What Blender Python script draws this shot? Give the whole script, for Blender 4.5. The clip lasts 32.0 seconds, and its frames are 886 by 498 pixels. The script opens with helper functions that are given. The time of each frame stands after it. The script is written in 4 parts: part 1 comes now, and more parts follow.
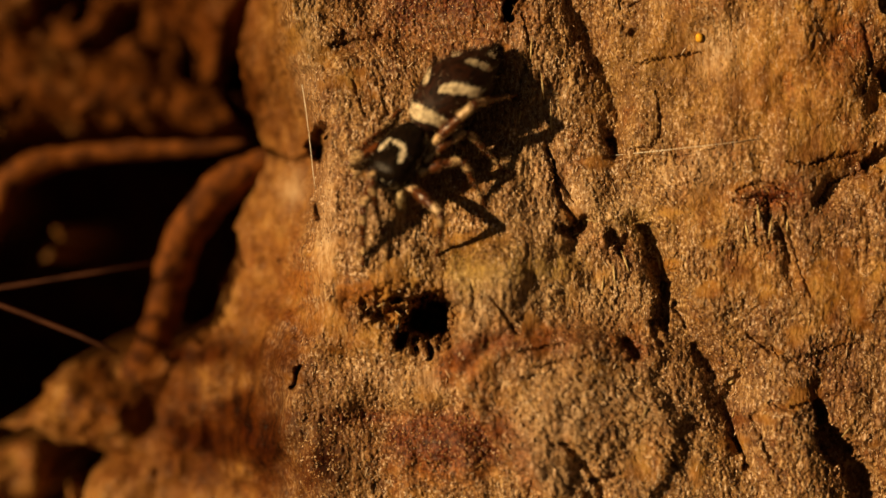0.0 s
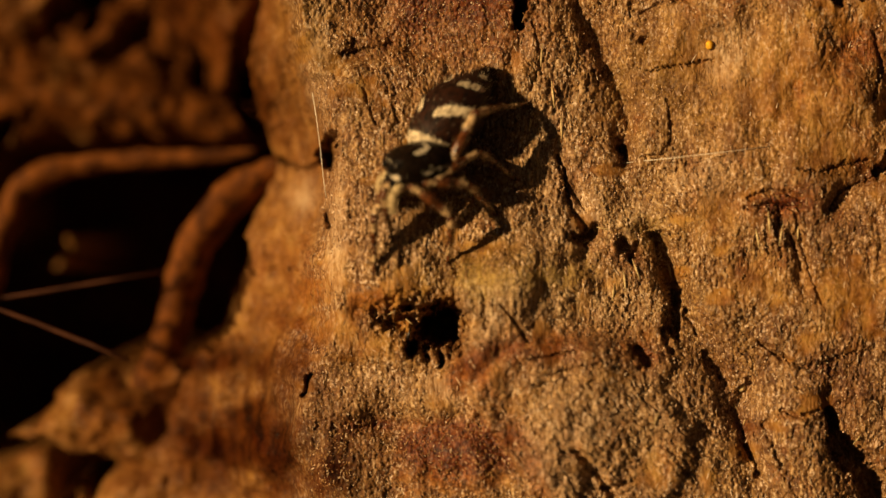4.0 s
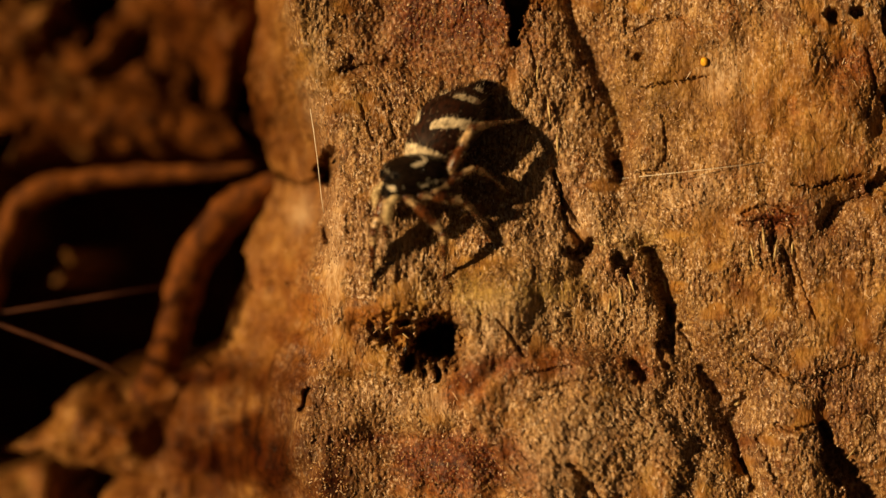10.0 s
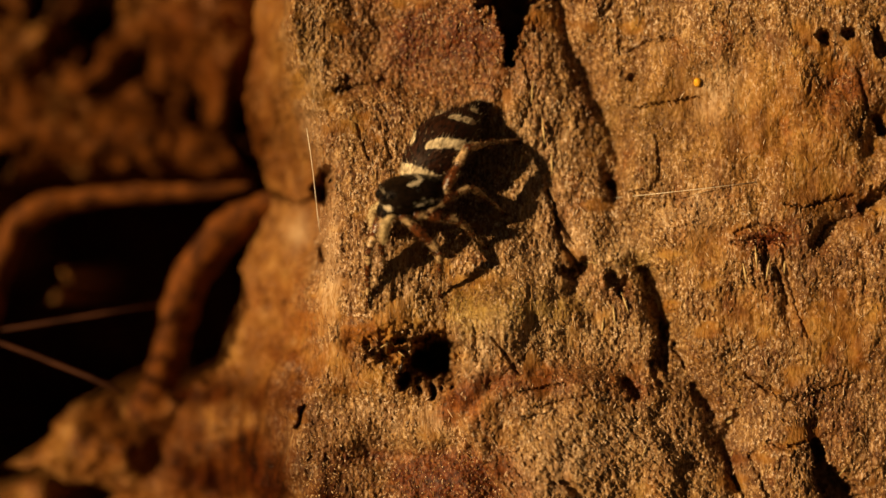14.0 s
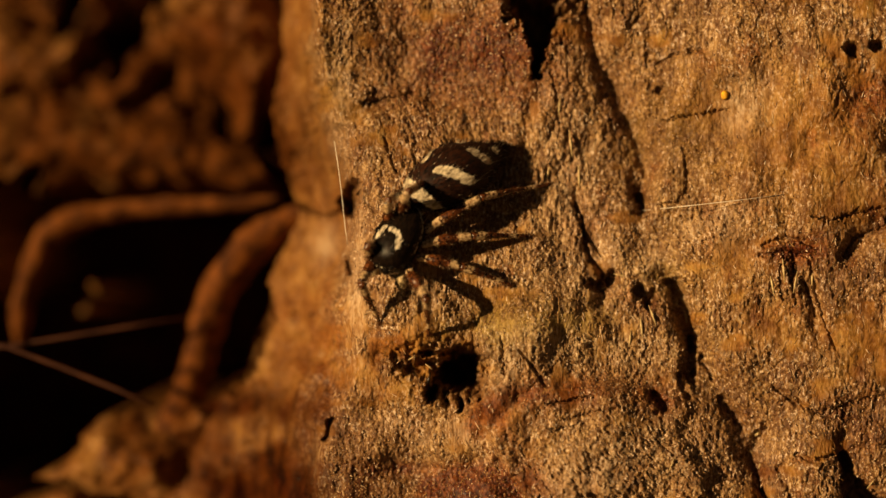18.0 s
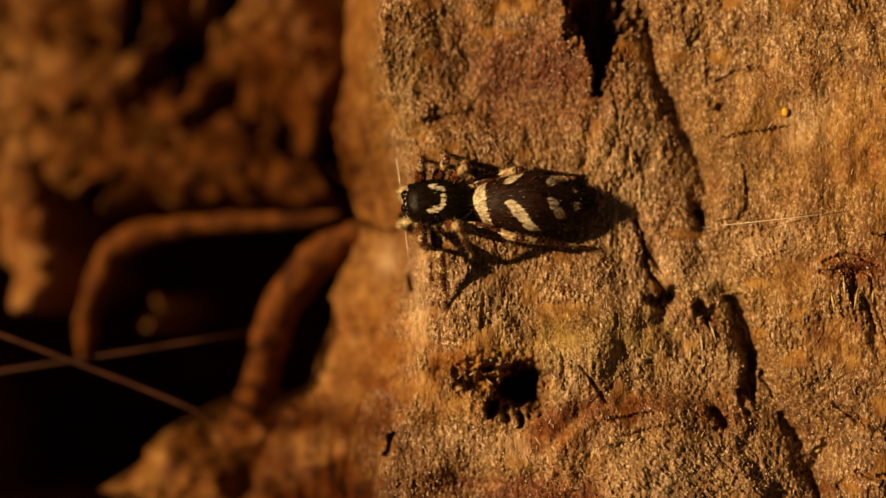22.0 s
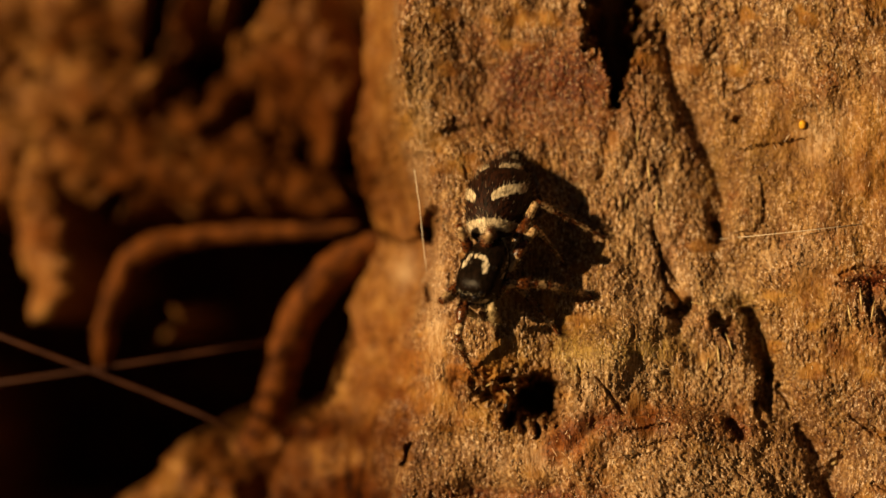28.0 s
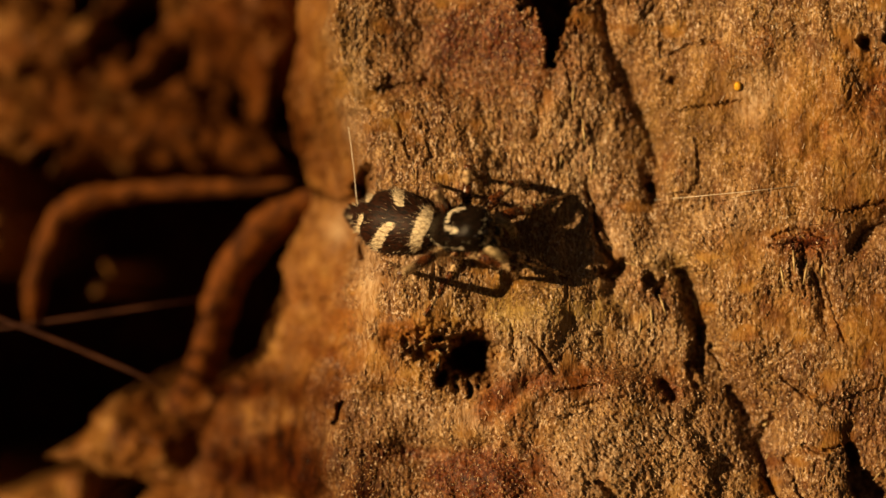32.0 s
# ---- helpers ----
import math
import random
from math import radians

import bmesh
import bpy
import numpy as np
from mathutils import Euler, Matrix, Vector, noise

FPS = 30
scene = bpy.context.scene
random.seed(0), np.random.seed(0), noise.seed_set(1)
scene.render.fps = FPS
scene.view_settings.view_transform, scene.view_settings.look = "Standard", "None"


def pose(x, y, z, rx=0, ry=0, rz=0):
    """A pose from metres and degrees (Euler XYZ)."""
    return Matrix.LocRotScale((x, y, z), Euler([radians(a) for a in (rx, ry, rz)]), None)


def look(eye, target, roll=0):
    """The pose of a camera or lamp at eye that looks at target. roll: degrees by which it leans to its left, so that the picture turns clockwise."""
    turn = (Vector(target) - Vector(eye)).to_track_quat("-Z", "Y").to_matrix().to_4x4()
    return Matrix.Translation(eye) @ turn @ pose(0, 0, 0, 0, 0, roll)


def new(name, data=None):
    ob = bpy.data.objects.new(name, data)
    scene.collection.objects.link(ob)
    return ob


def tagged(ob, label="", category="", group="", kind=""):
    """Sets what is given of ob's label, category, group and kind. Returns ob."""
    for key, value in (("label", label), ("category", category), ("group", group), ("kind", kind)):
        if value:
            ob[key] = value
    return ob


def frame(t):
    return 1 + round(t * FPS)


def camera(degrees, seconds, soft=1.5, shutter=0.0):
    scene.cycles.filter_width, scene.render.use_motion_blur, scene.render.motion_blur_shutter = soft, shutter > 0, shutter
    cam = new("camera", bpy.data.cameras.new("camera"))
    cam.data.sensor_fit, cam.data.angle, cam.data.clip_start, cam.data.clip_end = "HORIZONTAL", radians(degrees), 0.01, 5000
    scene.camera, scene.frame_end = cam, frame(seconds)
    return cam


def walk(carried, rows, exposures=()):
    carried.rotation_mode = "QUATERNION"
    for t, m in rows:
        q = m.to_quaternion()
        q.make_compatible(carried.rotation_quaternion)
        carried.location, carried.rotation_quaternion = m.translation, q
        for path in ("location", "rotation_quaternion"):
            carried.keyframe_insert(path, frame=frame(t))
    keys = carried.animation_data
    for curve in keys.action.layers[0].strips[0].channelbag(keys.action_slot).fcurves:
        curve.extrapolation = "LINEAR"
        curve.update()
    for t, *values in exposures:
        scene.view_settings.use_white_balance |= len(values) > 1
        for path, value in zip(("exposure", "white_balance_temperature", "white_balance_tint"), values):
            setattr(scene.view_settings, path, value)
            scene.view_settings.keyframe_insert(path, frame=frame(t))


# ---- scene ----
MM = 0.001
SECONDS = 32.0
REACH = 70.0 * MM          # camera to the bark face
U = 27.213 * MM / 1568     # one plan step on the bark face (about 1/58 mm)

# the camera: a macro lens on a stand, panned by hand; seconds, pan, tilt, lean (degrees), step forward (mm)
cam = camera(22.0, SECONDS, soft=1.4)
cam.data.dof.use_dof = True
cam.data.dof.focus_distance = 70.3 * MM
cam.data.dof.aperture_fstop = 25.0
PATH = [
    (0, 0.207, -0.522, 0.051, 0.32),
    (0.5, 0.149, -0.419, 0.038, 0.32),
    (1, 0.093, -0.354, 0.025, 0.32),
    (1.5, 0.031, -0.345, 0.012, 0.31),
    (2, -0.013, -0.344, -0.005, 0.32),
    (2.5, -0.044, -0.342, -0.021, 0.32),
    (3, -0.068, -0.335, -0.039, 0.32),
    (3.5, -0.068, -0.330, -0.060, 0.34),
    (5.5, -0.027, -0.260, -0.037, 0.01),
    (6, -0.016, -0.223, -0.020, -0.00),
    (6.5, -0.014, -0.192, -0.012, -0.01),
    (7, -0.005, -0.149, -0.015, -0.01),
    (7.5, -0.007, -0.106, -0.010, -0.01),
    (8, -0.009, -0.075, -0.016, -0.01),
    (8.5, -0.004, -0.033, -0.025, -0.01),
    (9, -0.000, -0.000, -0.033, -0.05),
    (9.5, 0.002, 0.044, -0.036, -0.11),
    (10, 0.022, 0.059, -0.044, -0.18),
    (10.5, 0.044, 0.104, -0.035, -0.27),
    (11, 0.071, 0.152, -0.033, -0.37),
    (11.5, 0.097, 0.211, -0.024, -0.48),
    (12, 0.114, 0.263, -0.012, -0.58),
    (12.5, 0.125, 0.326, -0.004, -0.65),
    (13, 0.139, 0.393, 0.004, -0.70),
    (13.5, 0.140, 0.462, 0.015, -0.74),
    (14, 0.141, 0.526, 0.020, -0.75),
    (14.5, 0.144, 0.578, 0.028, -0.74),
    (16.5, 0.063, 0.684, -0.041, -0.77),
    (17, -0.117, 0.733, -0.026, -0.79),
    (17.5, -0.329, 0.794, -0.015, -0.81),
    (18, -0.548, 0.844, 0.007, -0.86),
    (18.5, -0.765, 0.906, 0.020, -0.89),
    (19, -0.984, 0.952, 0.040, -0.94),
    (19.5, -1.212, 1.004, 0.061, -0.98),
    (20, -1.416, 1.058, 0.072, -1.03),
    (20.5, -1.636, 1.104, 0.098, -1.09),
    (21, -1.833, 1.157, 0.116, -1.16),
    (21.5, -1.980, 1.204, 0.130, -1.21),
    (22, -2.078, 1.239, 0.153, -1.26),
    (22.5, -2.109, 1.285, 0.165, -1.27),
    (23, -2.167, 1.334, 0.192, -1.34),
    (23.5, -2.211, 1.399, 0.215, -1.36),
    (24, -2.253, 1.460, 0.228, -1.38),
    (24.5, -2.310, 1.511, 0.249, -1.39),
    (25, -2.343, 1.591, 0.265, -1.40),
    (25.5, -2.387, 1.637, 0.276, -1.43),
    (27.5, -2.502, 1.574, 0.333, -1.49),
    (28, -2.513, 1.509, 0.380, -1.47),
    (28.5, -2.470, 1.410, 0.443, -1.44),
    (29, -2.385, 1.212, 0.508, -1.40),
    (29.5, -2.248, 1.025, 0.559, -1.37),
    (30, -2.037, 0.884, 0.620, -1.31),
    (30.5, -1.839, 0.701, 0.691, -1.30),
    (31, -1.553, 0.591, 0.753, -1.24),
    (31.5, -1.218, 0.527, 0.810, -1.21),
    (32, -0.838, 0.492, 0.879, -1.19),
]


def view(pan, tilt, lean, step):
    p, q = radians(pan), radians(tilt)
    eye = Vector((0, -REACH + step * MM, 0))
    return look(eye, eye + Vector((math.sin(p) * math.cos(q), math.cos(p) * math.cos(q), math.sin(q))), lean)


walk(cam, [(t, view(*v)) for t, *v in PATH])

# ---- light: a low warm sun from the side, a dim evening sky ----
SUN_WAY = Vector((0.75, 0.64, -0.16)).normalized()
sun_data = bpy.data.lights.new("sun", "SUN")
sun_data.energy, sun_data.angle, sun_data.color = 5.75, radians(0.55), (1.0, 0.662, 0.312)
sun = new("sun", sun_data)
sun.matrix_world = look((0, 0, 0), SUN_WAY)
world = bpy.data.worlds.new("sky")
scene.world = world
world.use_nodes = True
wn = world.node_tree.nodes
sky = wn.new("ShaderNodeTexSky")
sky.sky_type, sky.sun_disc = "NISHITA", False
sky.sun_elevation, sky.sun_rotation = radians(9), math.atan2(-SUN_WAY.x, -SUN_WAY.y)
world.node_tree.links.new(sky.outputs[0], wn["Background"].inputs[0])
wn["Background"].inputs[1].default_value = 0.006


# ---- helpers ----
def lattice(ix, iy, seed):
    h = (ix.astype(np.int64) * 374761393 + iy.astype(np.int64) * 668265263 + seed * 974711) & 0x7FFFFFFF
    h = ((h ^ (h >> 13)) * 1274126177) & 0x7FFFFFFF
    return ((h ^ (h >> 16)) & 0xFFFF) / 65535.0


def grain(x, y, seed=0):
    """Smooth value noise from -1 to 1."""
    ix, iy = np.floor(x), np.floor(y)
    fx, fy = x - ix, y - iy
    fx, fy = fx * fx * (3 - 2 * fx), fy * fy * (3 - 2 * fy)
    a, b = lattice(ix, iy, seed), lattice(ix + 1, iy, seed)
    c, d = lattice(ix, iy + 1, seed), lattice(ix + 1, iy + 1, seed)
    return 2 * ((a * (1 - fx) + b * fx) * (1 - fy) + (c * (1 - fx) + d * fx) * fy) - 1


def layers(x, y, seed, n=4, gain=0.5):
    total, amp = 0, 1.0
    for i in range(n):
        total = total + amp * grain(x, y, seed + 17 * i)
        x, y, amp = x * 2.03 + 5.1, y * 2.03 + 1.7, amp * gain
    return total


def to_chain(u, v, points):
    """Distance from (u, v) to a chain of straight pieces, with the radius at the nearest place. Points: u, v, r."""
    best, rad = np.full(np.shape(u), 1e9), np.ones(np.shape(u))
    for (ax, ay, ar), (bx, by, br) in zip(points, points[1:]):
        dx, dy = bx - ax, by - ay
        k = np.clip(((u - ax) * dx + (v - ay) * dy) / (dx * dx + dy * dy + 1e-9), 0, 1)
        d = np.hypot(u - ax - k * dx, v - ay - k * dy)
        rr = ar + k * (br - ar)
        near = d / rr < best / rad
        best, rad = np.where(near, d, best), np.where(near, rr, rad)
    return best, rad


def blob(u, v, cu, cv, ru, rv):
    return np.exp(-((u - cu) / ru) ** 2 - ((v - cv) / rv) ** 2)


def smooth(a, b, x):
    k = np.clip((x - a) / (b - a), 0, 1)
    return k * k * (3 - 2 * k)


# ---- the bark's relief: height in mm towards the camera over the plan ----
EDGE_V = [-600, -300, 0, 110, 200, 300, 330, 420, 520, 600, 650, 700, 760, 1400]
EDGE_U = [449, 439, 428, 404, 428, 462, 456, 408, 366, 338, 320, 296, 268, 228]
RIDGE_V = [-600, 0, 100, 250, 400, 560, 650, 700, 800, 900, 1400]
RIDGE_U = [520, 535, 552, 600, 612, 605, 575, 555, 560, 610, 700]
DEEP = 1.112               # the hollow lies behind the face and is seen a little smaller

MASSES = [  # chains of lobes in the hollow: u, v, radius; then their top in mm
    ([(-420, 170, 105), (-160, 172, 96), (100, 180, 84), (260, 198, 64), (345, 212, 46), (425, 232, 28)], -7.8),
    ([(-400, -30, 120), (-110, 20, 100), (0, 30, 74)], -8.6),
    ([(60, 120, 70), (120, 92, 62), (190, 30, 60), (250, -40, 70), (300, 60, 74)], -8.9),
    ([(290, -110, 120), (375, 0, 100), (402, 90, 62), (388, 160, 26)], -6.6),
    ([(-420, -190, 170), (-150, -150, 130), (0, -120, 110)], -10.0),
    ([(-350, 90, 130), (0, 110, 110), (220, 130, 90), (330, 150, 70)], -9.6),
    ([(-160, 230, 66), (-148, 330, 60), (-120, 400, 50), (-140, 445, 34)], -7.6),
    ([(38, 785, 6), (60, 783, 8), (100, 780, 10)], -4.4),
    ([(128, 764, 56), (190, 745, 76), (280, 760, 100), (420, 800, 130), (560, 830, 150)], -3.8),
    ([(300, 700, 40), (420, 690, 80), (520, 700, 90)], -3.9),
    ([(235, 930, 105), (420, 960, 160)], -3.9),
    ([(-300, 960, 120), (-20, 900, 70), (40, 870, 50)], -5.5),
    ([(-420, 640, 60), (-380, 1000, 90)], -6.0),
    ([(92, 440, 9), (96, 462, 7)], -10.0),
    ([(58, 490, 10), (50, 505, 8)], -10.5),
]
CLEFTS = [  # hollows cut into the lobes: u, v, radius
    [(250, -150, 34), (182, -50, 30), (150, 5, 24), (116, 52, 12)],
    [(318, 92, 10), (324, 150, 15)],
    [(408, 212, 12), (444, 246, 24)],
    [(50, -160, 36), (22, -70, 22), (12, -50, 14)],
    [(168, 806, 8), (172, 850, 14), (160, 900, 22)],
    [(-40, 250, 14), (-10, 215, 10)],
]


def hollow(u, v):
    """Height of the lobes at the far side; -30 where there are none."""
    wu = u + 16 * layers(u / 70, v / 70, 3, 3)
    wv = v + 16 * layers(u / 70, v / 70, 9, 3)
    h = np.full(np.shape(u), -30.0)
    for chain, top in MASSES:
        d, r = to_chain(wu, wv, chain)
        k = np.clip(1 - (d / r) ** 2, 0, 1)
        body = top - 2.0 - (1 - np.sqrt(k)) * np.minimum(r, 90) / 57.6 * 1.5
        h = np.maximum(h, np.where(d < r, body, -30))
    for chain in CLEFTS:
        d, r = to_chain(wu, wv, chain)
        h = h - 7 * smooth(1.0, 0.55, d / r)
    lumps = 0.55 * layers(u / 105, v / 95, 21, 3, 0.45) + 0.22 * layers(u / 40, v / 36, 23, 2, 0.5)
    return np.maximum(h + np.where(h > -25, lumps, 0), -30)


CRACKS = [  # open cracks: u, v, half width; depth in mm
    ([(1006, -60, 9), (1020, 20, 10), (1034, 66, 15), (1060, 110, 12), (1092, 170, 11), (1112, 240, 10), (1100, 285, 9), (1098, 316, 8)], 0.22),
    ([(988, 300, 3), (994, 335, 4), (1012, 395, 6), (1030, 430, 12)], 0.35),
    ([(1022, 442, 16), (1046, 436, 13)], 0.9),
    ([(1100, 455, 13), (1118, 470, 12), (1112, 490, 6)], 0.6),
    ([(1160, 440, 12), (1174, 480, 16), (1186, 520, 17), (1194, 555, 13), (1186, 590, 14), (1196, 612, 10)], 0.75),
    ([(1192, 545, 5), (1202, 566, 7)], 0.5),
    ([(1212, 580, 4), (1228, 610, 4)], 0.25),
    ([(1246, 646, 9), (1262, 672, 13), (1274, 700, 12)], 0.3),
    ([(1326, 700, 9), (1310, 728, 14), (1300, 752, 13), (1312, 790, 13), (1318, 830, 10)], 0.32),
    ([(1350, 770, 8), (1368, 800, 9), (1380, 850, 9)], 0.2),
    ([(1120, 640, 9), (1138, 660, 12)], 0.4),
    ([(1176, 610, 12), (1182, 640, 8)], 0.3),
    ([(1318, 815, 5), (1338, 860, 6)], 0.4),
    ([(1458, 752, 8), (1468, 785, 13), (1488, 815, 16), (1512, 842, 20), (1548, 900, 20), (1570, 980, 14)], 1.1),
    ([(1005, 812, 5), (1026, 838, 8), (1062, 872, 9), (1085, 940, 9)], 0.35),
    ([(915, -190, 58), (915, -60, 44), (918, -10, 24), (922, 20, 12), (912, 60, 9)], 4.0),
    ([(1478, 22, 11), (1480, 23, 11)], 0.8),
    ([(1572, 15, 10), (1582, 40, 14)], 0.9),
    ([(1574, 168, 9), (1584, 190, 12)], 0.8),
    ([(1060, 885, 6), (1100, 870, 4)], 0.25),
    ([(1518, 14, 9), (1520, 16, 9)], 0.7),
    ([(1131, 95, 6), (1133, 96, 6)], 0.3),
    ([(748, 616, 24), (772, 606, 36), (790, 590, 26)], 2.4),
    ([(722, 640, 9), (732, 622, 14), (752, 612, 14)], 1.4),
    ([(772, 630, 12), (774, 656, 8), (776, 672, 4)], 1.0),
    ([(742, 572, 8), (770, 568, 11), (795, 562, 14)], 0.45),
    ([(706, 566, 8), (720, 560, 9)], 0.45),
    ([(655, 578, 8), (675, 592, 9), (700, 602, 8)], 0.35),
    ([(735, 640, 12), (748, 646, 10)], 0.8),
    ([(580, 268, 12), (574, 290, 20), (566, 308, 9)], 1.9),
    ([(572, 405, 6), (575, 420, 6)], 0.7),
    ([(392, 452, 14), (376, 520, 26), (352, 580, 26), (330, 640, 16)], 8.0),
    ([(545, 690, 5), (530, 720, 4)], 0.5),
    ([(470, 296, 5), (510, 312, 4), (545, 316, 5), (572, 300, 9)], 0.8),
    ([(500, 505, 5), (512, 498, 6), (522, 508, 4)], 0.35),
    ([(1550, 330, 12), (1600, 290, 20)], 0.8),
    ([(1102, 285, 9), (1108, 310, 5)], 0.4),
]
LINES = [  # hair cracks
    [(1128, 48, 3), (1165, 30, 3), (1208, 20, 2.5)],
    [(1335, 628, 3), (1372, 655, 4), (1420, 672, 4), (1470, 655, 3.5), (1535, 640, 2.5)],
    [(1140, 148, 2.5), (1200, 140, 2.5), (1255, 128, 2)],
    [(1462, 395, 4), (1480, 362, 4.5), (1525, 345, 3), (1568, 318, 5)],
    [(1425, 335, 2), (1470, 322, 3), (1530, 305, 2)],
    [(600, 118, 3), (645, 108, 4), (690, 96, 2.5)],
    [(930, 655, 3), (965, 650, 3), (1010, 640, 2)],
    [(807, 490, 2), (808, 530, 2.5), (808, 580, 3)],
    [(880, 560, 3), (905, 590, 3)],
    [(1540, 80, 3), (1555, 140, 5), (1540, 200, 3)],
    [(1176, 200, 2), (1184, 240, 3.5), (1182, 275, 4), (1166, 298, 3.5), (1130, 301, 3)],
    [(1318, 376, 6), (1345, 366, 7), (1378, 364, 5), (1408, 376, 6)],
    [(1310, 392, 3.5), (1350, 386, 4), (1400, 392, 4)],
    [(1352, 398, 3), (1344, 430, 4), (1352, 470, 3)],
    [(1372, 398, 3), (1366, 440, 4), (1376, 480, 2.5)],
    [(1396, 396, 3.5), (1404, 430, 5), (1424, 500, 4), (1444, 560, 3)],
    [(640, 180, 2), (650, 215, 2.5), (662, 245, 2)],
    [(690, 205, 2), (700, 240, 2.5)],
    [(1400, 322, 2), (1440, 330, 2.5), (1490, 310, 3)],
    [(985, 320, 3), (1006, 360, 4), (1030, 392, 3)],
    [(850, 545, 2), (852, 600, 3)],
    [(905, 590, 4), (925, 622, 4)],
    [(960, 682, 2.5), (1010, 672, 3), (1050, 662, 2.5)],
    [(935, 700, 2.5), (980, 694, 3)],
    [(1380, 650, 3), (1392, 668, 4.5), (1430, 676, 5), (1470, 662, 4)],
    [(1330, 638, 4), (1352, 636, 5)],
    [(1370, 745, 3), (1402, 758, 5), (1440, 748, 3)],
    [(940, 60, 3), (955, 130, 4), (935, 180, 3)],
    [(1390, 440, 4), (1402, 470, 6), (1410, 500, 4)],
]


GULLIES = [  # broad troughs between the plates: u, v, half width; depth in mm
    ([(1150, 430, 20), (1196, 560, 26), (1252, 660, 32), (1306, 750, 36), (1345, 900, 34)], 0.38),
    ([(1000, -60, 22), (1040, 60, 26), (1080, 140, 26), (1104, 230, 22), (1102, 310, 14)], 0.40),
    ([(985, 280, 14), (1002, 340, 18), (1034, 430, 26), (1030, 475, 16)], 0.30),
    ([(1460, 720, 22), (1496, 810, 34), (1565, 920, 38)], 0.42),
    ([(1600, 160, 30), (1545, 310, 24), (1468, 392, 16)], 0.35),
    ([(1372, 400, 14), (1396, 450, 18), (1418, 530, 14)], 0.28),
    ([(630, 572, 16), (700, 588, 18), (770, 600, 26)], 0.32),
    ([(930, 60, 20), (905, 140, 16), (890, 200, 12)], 0.22),
    ([(1030, 860, 18), (1075, 930, 24)], 0.40),
    ([(600, 130, 14), (690, 100, 16), (780, 118, 14)], 0.20),
    ([(806, 480, 6), (804, 530, 9), (802, 580, 14)], 0.12),
]


LIP_V = [600, 660, 690, 730, 770, 820, 860, 900, 960]   # left edge of the lower plate
LIP_U = [812, 818, 822, 838, 862, 890, 930, 975, 1010]


def streaks(u, v, lean, wide, long, seed):
    """Grain drawn out along lines that lean so many degrees to the right on their way down."""
    a = radians(lean)
    return layers((u * math.cos(a) - v * math.sin(a)) / wide, (u * math.sin(a) + v * math.cos(a)) / long, seed, 2)


def film_of(u, v):
    """Where a smooth ochre film covers the grain."""
    f = smooth(0.30, 0.95, layers(u / 60, v / 46, 74, 3) + 0.25 * layers(u / 300, v / 300, 76, 1))
    for cu, cv, ru, rv in ((1380, 170, 210, 150), (1230, 130, 100, 90), (1470, 300, 110, 60), (1330, 520, 60, 40), (1480, 530, 90, 50), (1330, 190, 90, 60), (860, 515, 45, 25), (660, 630, 60, 28), (850, 665, 50, 40), (1450, 250, 70, 50), (1260, 400, 50, 50)):
        f = np.maximum(f, 0.9 * blob(u, v, cu, cv, ru, rv))
    return f


